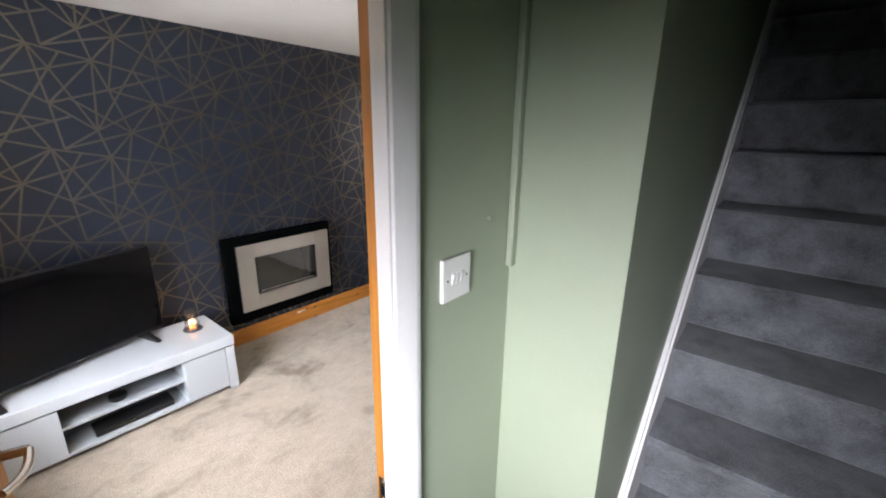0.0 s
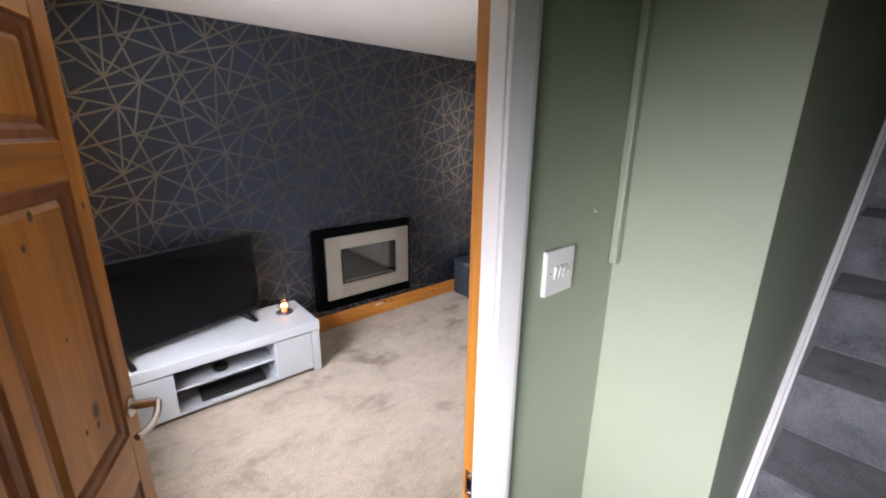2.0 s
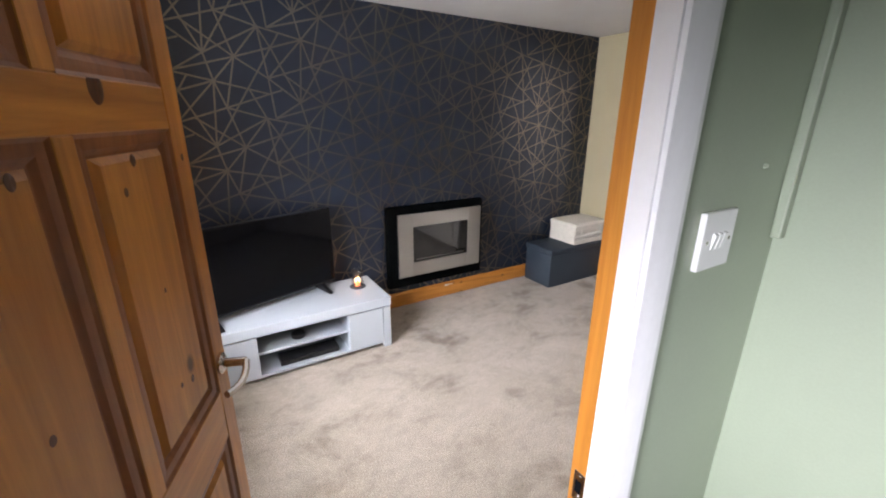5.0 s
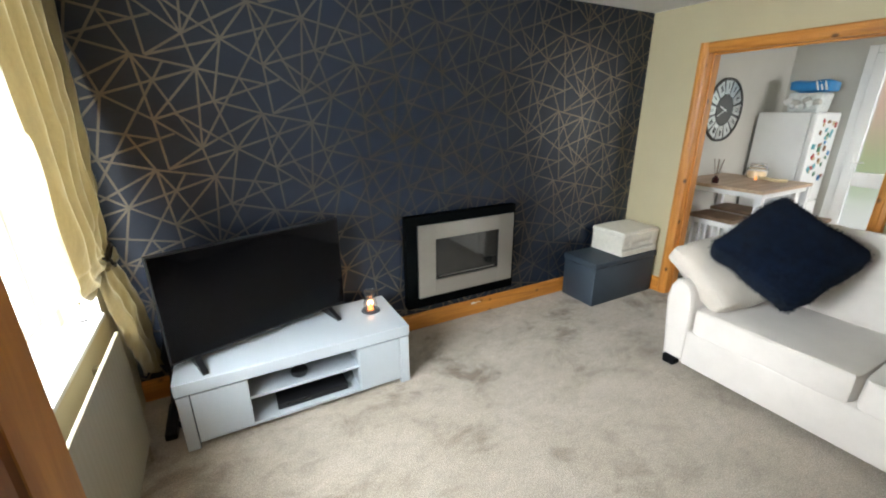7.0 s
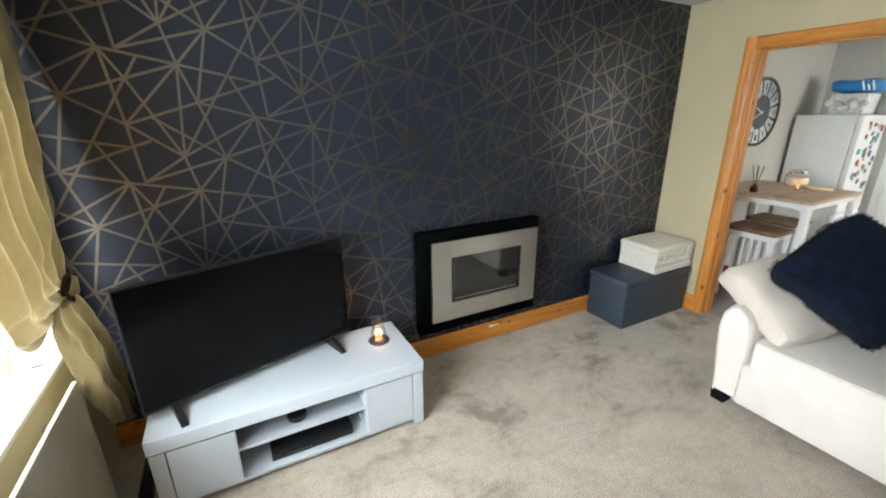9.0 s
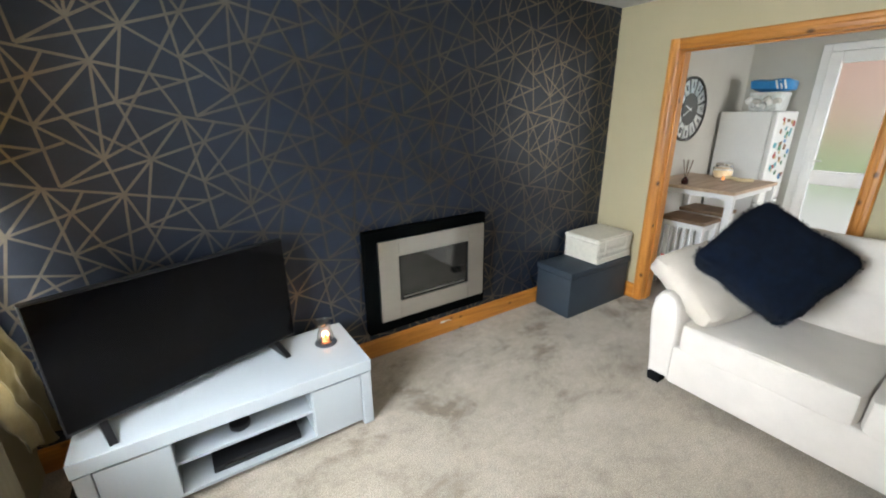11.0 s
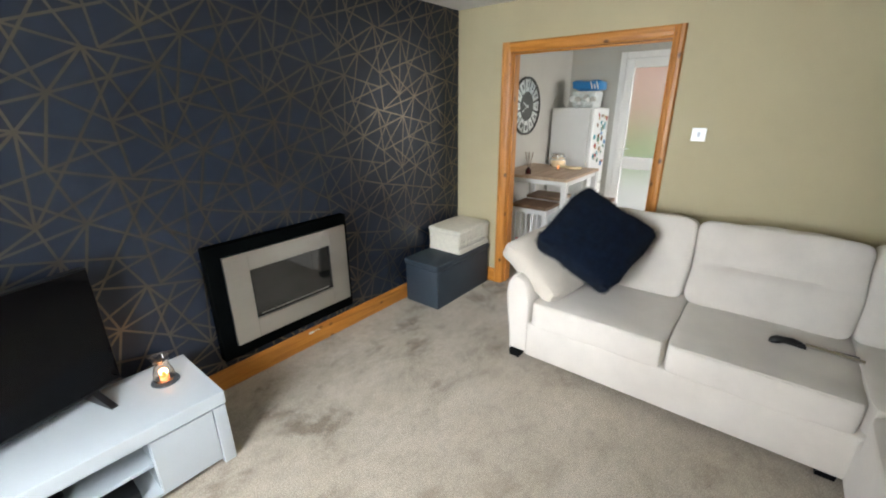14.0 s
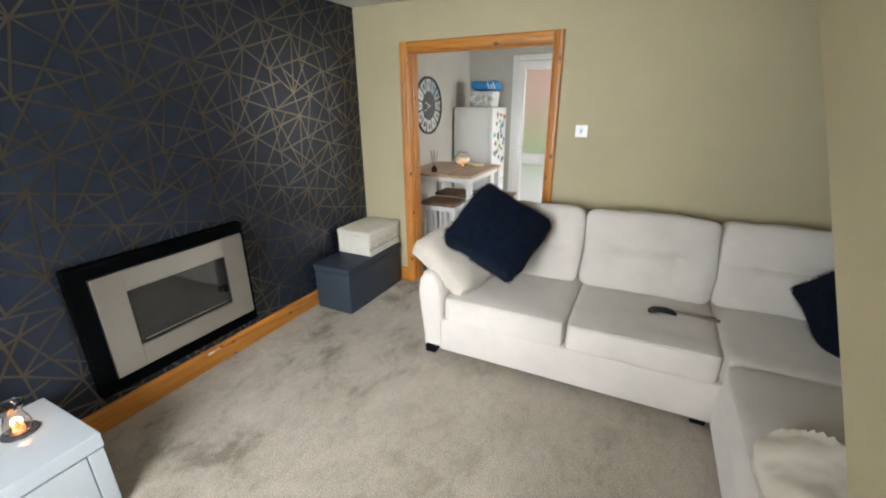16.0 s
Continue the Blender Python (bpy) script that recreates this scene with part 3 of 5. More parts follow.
for y, s in ((DY0, -1), (DY1, 1)):
    part("jamb", cube(XB, XH + 0.002, y - s * 0.013, y + s * 0.028, 0, DZ + 0.013), WHITE_GLOSS, frame_1, "white painted door lining")
    part("rebate", cube(XD - 0.002, XB, y, y + s * 0.028, 0, DZ), PINE, frame_1, "varnished pine door rebate")
    prof = [(0.0, 0.0), (0.055, 0.0), (0.055, 0.011), (0.050, 0.015), (0.040, 0.0165), (0.030, 0.0150), (0.020, 0.0130), (0.010, 0.0105), (0.0, 0.008)]
    part("architrave", prism([(XH + 0.001 + b, y - s * 0.008 + s * a) for a, b in prof], "Z", 0, DZ + 0.06), WHITE_GLOSS, frame_1, "white gloss moulded architrave")
    part("room_architrave", prism([(XD - 0.001 - b, y + s * 0.004 + s * a) for a, b in prof], "Z", 0, DZ + 0.06), PINE, frame_1)
part("head", cube(XD - 0.002, XH + 0.002, DY0 - 0.028, DY1 + 0.028, DZ, DZ + 0.028), WHITE_GLOSS, frame_1)
part("architrave", prism([(XH + 0.001 + b, DZ + a - 0.008) for a, b in prof], "Y", DY0 + 0.008, DY1 - 0.008), WHITE_GLOSS, frame_1)
strike = part("strike_plate", cube(XD + 0.002, XD + 0.024, DY1 - 0.0015, DY1 + 0.001, 0.985, 1.045, 0.001), CHROME, frame_1, "worn metal strike plate")
# no hole is cut: a black patch carries its shade as colour
part("keep_hole_patch", cube(XD + 0.007, XD + 0.018, DY1 - 0.0025, DY1 - 0.0012, 1.003, 1.027), BLACK_MATT, strike)
for z in (0.993, 1.037):
    bm = lathe([(0.0, 0), (0.0035, 0), (0.0032, 0.0012), (0, 0.0014)], 10)
    bm.transform(Matrix.Translation((XD + 0.013, DY1 - 0.0013, z)) @ pose(0, 0, 0, 90))
    part("screw", bm, CHROME, strike)

# six-panel pine door, standing open into the room
ANGLE = 21.3
door = empty_at("door_1", XD, DY0 + 0.004, 0, "varnished knotty pine six-panel door standing open", "door", rz=180 - ANGLE)
door["kind"] = "structure"
DW, DT = 0.757, 0.035            # the leaf runs along its own x; its hall face looks along its own -y
F0, F1 = 0.0, DT
STILES = ((0.0, 0.085), (0.372, 0.414), (0.694, DW))
RAILS = ((0.008, 0.215), (0.839, 0.973), (1.588, 1.664), (1.878, 1.978))
BAYS = ((0.215, 0.839), (0.973, 1.588), (1.664, 1.878))


def dcube(x0, x1, z0, z1, y0=F0, y1=F1, bevel=0.002):
    return cube(x0, x1, y0, y1, z0, z1, bevel, 1)


for x0, x1 in STILES[::2]:
    part("stile", dcube(x0, x1, 0.008, 1.978), PINE, door, local=True)
for z0, z1 in RAILS:
    part("rail", dcube(STILES[0][1] + 0.0005, STILES[2][0] - 0.0005, z0, z1), PINE_X, door, local=True)
KNOT = wood("dark_pine_knot", (0.055, 0.018, 0.006), (0.16, 0.055, 0.014), "Z", scale=14.0, knots=False)
for kx, kz, r, y in ((0.486, 1.652, 0.019, 0.0), (0.549, 1.541, 0.008, 0.0045), (0.510, 1.494, 0.006, 0.0045), (0.300, 1.542, 0.008, 0.0045), (0.560, 1.300, 0.004, 0.0045),
                     (0.590, 1.085, 0.007, 0.0045), (0.545, 1.100, 0.005, 0.0045), (0.245, 1.240, 0.006, 0.0045), (0.545, 0.640, 0.009, 0.0045), (0.205, 0.905, 0.014, 0.0), (0.725, 1.530, 0.006, 0.0)):
    bm = lathe([(0, 0), (r, 0), (r * 0.94, 0.0005), (0, 0.0007)], 18)
    bm.transform(Matrix.Translation((kx, y + 0.0002, kz)) @ pose(0, 0, 0, 90) @ Matrix.Diagonal((1.0, 1.35, 1.0, 1.0)))
    for v in bm.verts:
        if kz < 1.664 < v.co.z:
            v.co.z = 1.664
    part("knot", bm, KNOT, door, "dark brown knot in the pine", True, local=True)
# Mouldings get a darker pine: part stain, part shade put into the colour.
DARK_PINE = wood("stained_and_shaded_pine", (0.20, 0.065, 0.012), (0.32, 0.115, 0.024), "Z", knots=False)
for z0, z1 in BAYS:
    part("muntin", dcube(STILES[1][0], STILES[1][1], z0 + 0.0005, z1 - 0.0005), PINE, door, local=True)
    for x0, x1 in ((STILES[0][1], STILES[1][0]), (STILES[1][1], STILES[2][0])):
        for nm, steps, mt, fill, lab in (
                ("moulding", ((0.0, 0.001), (0.006, 0.0055), (0.014, 0.0060), (0.022, 0.0070), (0.031, 0.0130), (0.035, 0.0140)), DARK_PINE, False, "panel moulding darkened for stain and shade"),
                ("panel", ((0.035, 0.0140), (0.0445, 0.0060), (0.0465, 0.0045)), PINE, True, "raised and fielded pine panel")):
            bm = bmesh.new()
            for y, s in ((0.0, 1), (DT, -1)):
                ring = []
                for inset, depth in steps:
                    ring.append([bm.verts.new((a, y + s * depth, c)) for a, c in ((x0 + inset, z0 + inset), (x1 - inset, z0 + inset), (x1 - inset, z1 - inset), (x0 + inset, z1 - inset))])
                for r0, r1 in zip(ring, ring[1:]):
                    for i in range(4):
                        q = (r0[i], r0[(i + 1) % 4], r1[(i + 1) % 4], r1[i])
                        bm.faces.new(q if s > 0 else q[::-1])
                if fill:
                    bm.faces.new(ring[-1] if s > 0 else ring[-1][::-1])
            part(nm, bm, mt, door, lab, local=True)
for side, y0 in ((-1, 0.0), (1, DT)):
    handle = part("handle", lathe([(0.0, 0), (0.026, 0), (0.026, 0.006), (0.020, 0.010), (0.011, 0.011), (0.0105, 0.060), (0.0, 0.062)], 24), CHROME, door, "curved satin nickel lever handle", True, True)
    handle.matrix_local = pose(DW - 0.036, y0, 1.035, 90 * (1 if side < 0 else -1))
    pts = []
    for i in range(13):
        f = i / 12
        pts.append((-0.112 * f, 0.016 * math.sin(f * 2.2) * side, 0.060 + 0.012 * math.sin(f * math.pi) - 0.012 * f))
    lever = part("lever", tube(pts, 0.0085, 10), CHROME, handle, "", True, True)

# stairs: carpeted steps between the walls, with a white string
flight = empty_at("stairs", (XS + XR) / 2, Y1, 0, "steep straight stairs covered in grey carpet", "stairs")
flight["kind"] = "structure"
for k in range(14):
    y, z = Y1 + k * GOING, Z1 + k * RISE
    h = Z1 if k == 0 else RISE
    prof = [(y + 0.022, z - h), (y + 0.010, z - h + 0.010), (y + 0.006, z - 0.045), (y - 0.006, z - 0.028), (y - 0.012, z - 0.014), (y - 0.006, z - 0.003), (y + 0.010, z), (y + GOING + 0.03, z), (y + GOING + 0.03, z - h)]
    part("step", prism(prof, "X", XS + 0.022, XR), GREY_CARPET, flight, "", True)
y0, y1 = YJ - 0.02, Y1 + 14 * GOING
line = lambda y, o: Z1 + (y - Y1) * RISE / GOING + o
string = prism([(y0, line(y0, 0.068)), (y1, line(y1, 0.068)), (y1, line(y1, -0.20)), (y0, line(y0, -0.20))], "X", XS + 0.0005, XS + 0.022)
part("string", string, WHITE_GLOSS, flight, "white painted stair string")
cap = prism([(y0, line(y0, 0.095)), (y1, line(y1, 0.095)), (y1, line(y1, 0.066)), (y0, line(y0, 0.066))], "X", XS + 0.0005, XS + 0.014)
part("string_moulding", cap, WHITE_GLOSS, flight)

# hall wall fittings
sw = empty_at("light_switch", XH, 1.998, 1.447, "white plastic three-gang light switch on the green wall", "light switch")
part("plate", cube(XH + 0.0005, XH + 0.010, 1.955, 2.041, 1.404, 1.490, 0.002), WHITE_PLASTIC, sw)
for dy in (-0.013, 0.0, 0.013):
    bm = prism([(XH + 0.009, 1.434), (XH + 0.0105, 1.434), (XH + 0.0150, 1.457), (XH + 0.009, 1.460)], "Y", 1.998 + dy - 0.0045, 1.998 + dy + 0.0045)
    part("rocker", bm, WHITE_PLASTIC, sw)
for dy in (-0.030, 0.030):
    bm = lathe([(0, 0), (0.003, 0), (0.0028, 0.001), (0, 0.0012)], 10)
    bm.transform(Matrix.Translation((XH + 0.0098, 1.998 + dy, 1.447)) @ pose(0, 0, 0, 0, 90))
    part("screw", bm, CHROME, sw)
single("cable_trunking", cube(XH + 0.0005, XH + 0.017, YJ - 0.022, YJ - 0.001, 1.420, ZC - 0.002, 0.003), GREEN, "thin cable trunking painted over in sage green", "trunking")
bm = lathe([(0, 0), (0.0045, 0), (0.003, 0.006), (0, 0.007)], 10)
bm.transform(Matrix.Translation((XH, 2.115, 1.545)) @ pose(0, 0, 0, 0, 90))
single("wall_plug", bm, GREEN, "small painted-over plug in the green wall", "wall plug")

# dimmer on the far wall
dm = empty_at("dimmer_switch", -3.627, YB, 1.430, "white wall control with a small window", "switch")
part("plate", cube(-3.668, -3.586, YB - 0.010, YB - 0.0005, 1.389, 1.471, 0.003), WHITE_PLASTIC, dm)
part("lens", cube(-3.634, -3.620, YB - 0.013, YB - 0.0095, 1.414, 1.446, 0.003), material("pale_grey_plastic", (0.42, 0.45, 0.48), 0.3, bump=0.02), dm, "small pale grey lens")

# ---- living room window ----
win = empty_at("window_1", (WX0 + WX1) / 2, 0.74, WZ0, "white plastic framed window above a deep sill", "window")
win["kind"] = "structure"
for x0, x1 in ((WX0, WX0 + 0.06), (WX1 - 0.06, WX1), (-4.335, -4.275)):
    part("window_frame", cube(x0, x1, 0.70, 0.77, WZ0, WZ1, 0.004), WHITE_PLASTIC, win)
for z0, z1 in ((WZ0, WZ0 + 0.06), (WZ1 - 0.06, WZ1)):
    for x0, x1 in ((WX0 + 0.061, -4.336), (-4.274, WX1 - 0.061)):
        part("window_frame", cube(x0, x1, 0.70, 0.77, z0, z1, 0.004), WHITE_PLASTIC, win)
for x0, x1 in ((WX0 + 0.055, -4.33), (-4.28, WX1 - 0.055)):
    p = part("pane", cube(x0, x1, 0.730, 0.736, WZ0 + 0.055, WZ1 - 0.055), CLEAR, win)
    p.visible_shadow = False
part("window_sill", cube(WX0, WX1, 0.70, YF + 0.012, WZ0 - 0.022, WZ0, 0.005), WHITE_GLOSS, win, "white gloss window board")
bm = bmesh.new()
box(bm, WX0, WX0 + 0.004, 0.77, YF - 0.001, WZ0, WZ1)
box(bm, WX1 - 0.004, WX1, 0.77, YF - 0.001, WZ0, WZ1)
part("reveal", bm, WHITE_GLOSS, win, "white painted window reveal")

rad = empty_at("radiator", -4.67, 1.04, 0.08, "cream-white panel radiator under the window", "radiator")
bm = bmesh.new()
n, x0, x1 = 44, -5.045, -4.20
cols = []
for i in range(n + 1):
    f = i / n
    wave = 0.0006 * (0.5 + 0.5 * math.cos(f * 2 * math.pi * 22)) if 0.03 < f < 0.97 else 0
    cols.append((x0 + (x1 - x0) * f, 1.078 - wave))
outline = cols + [(x1, 1.064), (x0, 1.064)]
part("front_panel", prism(outline, "Z", 0.10, 0.684), RAD_PAINT, rad, "faintly ribbed radiator front")
part("top_seam", cube(x0, x1, 1.063, 1.079, 0.684, 0.698, 0.004), RAD_PAINT, rad)
for x in (x0, x1):
    part("end_seam", cube(x - 0.004, x + 0.002, 1.063, 1.079, 0.10, 0.690, 0.002), RAD_PAINT, rad)
for x in (x0 + 0.03, x1 - 0.03):
    part("pipe", tube([(x, 1.070, 0.0), (x, 1.070, 0.11)], 0.0075, 8), CHROME, rad)
    part("bracket", cube(x + 0.05, x + 0.08, YF, 1.066, 0.2, 0.6), RAD_PAINT, rad)


def along(z, stops):
    """A smooth value at height z from (height, value) stops that run downwards."""
    for (z0, v0), (z1, v1) in zip(stops, stops[1:]):
        if z >= z1:
            f = min(1.0, max(0.0, (z0 - z) / (z0 - z1)))
            f = f * f * (3 - 2 * f)
            return v0 + (v1 - v0) * f
    return stops[-1][1]


def cloth(grid):
    bm = bmesh.new()
    rows = [[bm.verts.new(p) for p in row] for row in grid]
    for a, b in zip(rows, rows[1:]):
        for i in range(len(a) - 1):
            bm.faces.new((a[i], b[i], b[i + 1], a[i + 1]))
    bmesh.ops.solidify(bm, geom=bm.faces[:], thickness=0.0025)
    return bm


def drape():
    """Gold satin gathered from the rail into the tie-back, its free side hanging in a swag."""
    nu, nv, zt = 110, 70, 0.985
    grid = []
    for j in range(nv + 1):
        f = j / nv
        row = []
        for i in range(nu + 1):
            u = i / nu
            ax, az = -5.535 + 0.265 * f ** 1.2, 2.20 - 1.185 * f
            bx = along(-f, [(0.0, -4.60), (-0.6, -4.60), (-0.80, -4.74), (-1.0, -5.10)])
            bz = along(-f, [(0.0, 2.20), (-0.45, 1.55), (-0.78, 1.02), (-0.90, 0.915), (-1.0, 0.965)])
            k = u ** 1.15
            x, z = ax + (bx - ax) * k, az + (bz - az) * k
            tight = max(0.0, (f - 0.55) / 0.45) ** 2
            amp = 0.030 * (1 - 0.8 * tight) * min(1.0, 0.25 + 4 * u)
            ph = u * 2 * math.pi * 6.0 + 0.8 * math.sin(f * 3.1) + 0.5 * math.sin(u * 9 + f * 2)
            y = 1.062 + amp * math.sin(ph) + 0.045 * u * math.sin(math.pi * f) + 0.014 * noise.noise(Vector((u * 6, f * 5, 1.7)))
            y += 0.010 * noise.noise(Vector((u * 16 + f * 6, f * 9, 4.1))) * (0.4 + f)
            row.append((x, max(y, YF + 0.012), z))
        grid.append(row)
    return cloth(grid)


def tail():
    """The rest of the cloth, below the tie-back: a flat fall over the end of the radiator, with a ragged foot."""
    nu, nv = 60, 44
    wall_side = [(0.99, -5.270), (0.80, -5.325), (0.55, -5.370), (0.28, -5.385)]
    room_side = [(0.99, -5.080), (0.90, -5.000), (0.80, -4.985), (0.66, -5.010), (0.44, -5.105), (0.28, -5.140)]
    grid = []
    for j in range(nv + 1):
        f = j / nv
        row = []
        for i in range(nu + 1):
            u = i / nu
            foot = 0.30 + 0.13 * u ** 1.4 + 0.016 * math.sin(u * 11)
            z = 0.99 - (0.99 - foot) * f
            a, b = along(z, wall_side), along(z, room_side)
            y = along(z, [(0.99, 1.075), (0.72, 1.112), (0.28, 1.125)])
            fold = 0.016 * math.sin(u * 2 * math.pi * 2.6 + 1.4 * f + 0.6) + 0.012 * noise.noise(Vector((u * 5, z * 9, 7.3))) + 0.007 * noise.noise(Vector((u * 13, z * 17, 2.2)))
            row.append((a + (b - a) * u + 0.010 * noise.noise(Vector((u * 3, z * 7, 0.4))), y + fold * min(1.0, 0.3 + 3 * f), z))
        grid.append(row)
    return cloth(grid)


cur = empty_at("curtain", -5.42, 1.04, 0.34, "gold satin curtain tied back beside the window", "curtain")
part("drape", drape(), GOLD_SATIN, cur, "", True)
part("tail", tail(), GOLD_SATIN, cur, "loose end of the curtain below the tie", True)
bm = tube([(-5.33, 1.00, 1.03), (-5.285, 1.085, 1.005), (-5.20, 1.105, 0.985), (-5.12, 1.085, 0.965), (-5.09, 1.01, 0.96)], 0.013, 10)
part("tie_band", bm, GOLD_SATIN, cur, "", True)
ring = [(-5.145 + 0.034 * math.cos(a), 1.100 + 0.010 * math.sin(a), 1.030 + 0.034 * math.sin(a)) for a in [k * math.pi / 9 for k in range(19)]]
hook = part("hook", tube(ring, 0.0075, 8), BRONZE, cur, "dark bronze ring-shaped tie-back hook", True)
part("stem", tube([(-5.160, 1.094, 1.000), (-5.200, 1.050, 0.990), (-5.215, YF, 0.990)], 0.007, 8), BRONZE, hook, "", True)
part("curl", tube([(-5.125, 1.102, 1.002), (-5.115, 1.110, 0.982), (-5.132, 1.112, 0.970), (-5.150, 1.108, 0.978)], 0.006, 8), BRONZE, hook, "", True)
single("curtain_rail", cube(-5.52, -3.2, YF + 0.02, YF + 0.045, 2.195, 2.225, 0.004), WHITE_PLASTIC, "plain white curtain rail above the window", "curtain rail")

bm = cube(-5.215, -5.155, 0.825, 0.865, WZ0, WZ0 + 0.085, 0.010)
single("sill_box", bm, WAX, "small cream block standing on the window sill", "ornament", True)
bottle = empty_at("glass_bottle", -5.20, 0.93, WZ0, "small clear glass bottle on the window sill", "bottle")
part("body", lathe([(0, 0), (0.02, 0), (0.022, 0.01), (0.022, 0.05), (0.010, 0.062), (0.009, 0.075), (0, 0.076)], 20, (-5.20, 0.93, WZ0)), CLEAR, bottle, "", True)
part("stopper", lathe([(0, 0.076), (0.008, 0.076), (0.011, 0.085), (0.007, 0.095), (0, 0.097)], 16, (-5.20, 0.93, WZ0)), CHROME, bottle, "", True)

# ---- television and its stand ----
UX0, UX1, UY0, UY1 = -5.455, -4.985, 1.217, 2.427
unit = empty_at("tv_stand", -5.22, 1.82, 0, "white high-gloss television stand with two doors and open shelves", "tv stand")
part("top", cube(UX0, UX1, UY0, UY1, 0.325, 0.392, 0.003), WHITE_UNIT, unit)
for y0, y1 in ((UY0 + 0.004, UY0 + 0.060), (UY1 - 0.060, UY1 - 0.004)):
    part("end_panel", cube(UX0 + 0.004, UX1 - 0.004, y0, y1, 0.0, 0.318, 0.003), WHITE_UNIT, unit)
for y in (1.517, 2.112):
    part("divider", cube(UX0 + 0.004, UX1 - 0.030, y, y + 0.016, 0.046, 0.318), WHITE_UNIT, unit)
part("shelf", cube(UX0 + 0.02, UX1 - 0.035, 1.533, 2.112, 0.178, 0.194, 0.001), WHITE_UNIT, unit)
part("bottom", cube(UX0 + 0.004, UX1 - 0.012, UY0 + 0.061, UY1 - 0.061, 0.030, 0.046), WHITE_UNIT, unit)
part("back", cube(UX0 + 0.004, UX0 + 0.010, UY0 + 0.061, UY1 - 0.061, 0.046, 0.318), WHITE_UNIT, unit)
for y0, y1 in ((UY0 + 0.064, 1.532), (2.114, UY1 - 0.064)):
    part("door", cube(UX1 - 0.026, UX1 - 0.007, y0, y1, 0.036, 0.314, 0.0015), WHITE_UNIT, unit)
# A black strip fills the gap; its shade is put in as colour.
part("recess_strip", cube(UX0 + 0.01, UX1 - 0.012, UY0 + 0.01, UY1 - 0.01, 0.3185, 0.3245), BLACK_MATT, unit, "black strip coloured as the shadow gap under the top")
part("plinth", cube(UX0 + 0.02, UX1 - 0.06, UY0 + 0.061, UY1 - 0.061, 0.0, 0.0295), BLACK_MATT, unit)

tv = empty_at("television", -5.20, 1.70, 0.392, "black flat-screen television, switched off", "television", rz=0)
TVM = pose(-5.235, 1.688, 0.0, 0, 0, 17.5)          # its own y runs along the screen, +x out of it


def tvcube(x0, x1, y0, y1, z0, z1, bevel=0.0, segs=2):
    bm = cube(x0, x1, y0, y1, z0, z1, bevel, segs)
    bm.transform(TVM)
    return bm


part("casing", tvcube(-0.040, 0.0, -0.487, 0.487, 0.437, 0.995, 0.004), BLACK, tv, "slim black casing")
part("screen", tvcube(0.0005, 0.0025, -0.481, 0.481, 0.452, 0.989), SCREEN, tv, "dark glossy screen")
part("back_box", tvcube(-0.075, -0.0405, -0.30, 0.30, 0.47, 0.78, 0.012), BLACK, tv)
part("badge", tvcube(0.0005, 0.004, -0.015, 0.015, 0.4405, 0.4475, 0.001), CHROME, tv, "small silver badge")
for y in (-0.375, 0.375):
    bm = prism([(-0.085, 0.392), (-0.085, 0.399), (-0.020, 0.440), (0.0, 0.440), (0.105, 0.400), (0.112, 0.392)], "Y", y - 0.014, y + 0.014)
    bm.transform(TVM)
    part("foot", bm, BLACK, tv)

player = empty_at("media_box", -5.09, 1.83, 0.046, "slim black set-top box on the lower shelf", "set-top box")
part("case", cube(-5.150, -5.030, 1.655, 2.045, 0.049, 0.086, 0.004), BLACK, player)
part("display", cube(-5.0295, -5.027, 1.70, 1.84, 0.058, 0.076), BLACK_GLASS, player)
for y in (1.67, 1.99):
    part("foot", cube(-5.14, -5.05, y - 0.01, y + 0.01, 0.046, 0.049), BLACK_MATT, player)
single("smart_speaker", lathe([(0, 0), (0.038, 0), (0.045, 0.006), (0.047, 0.018), (0.045, 0.030), (0.040, 0.034), (0, 0.035)], 32, (-5.105, 1.795, 0.194)), BLACK, "small round black speaker on the shelf", "speaker", True)


def put_clip():
    bm = cube(XW + 0.0185, XW + 0.026, 3.215, 3.255, 0.098, 0.112, 0.002)
    return tube([(XW + 0.022, 3.255, 0.104), (XW + 0.026, 3.285, 0.110), (XW + 0.024, 3.305, 0.100)], 0.003, 6, bm)


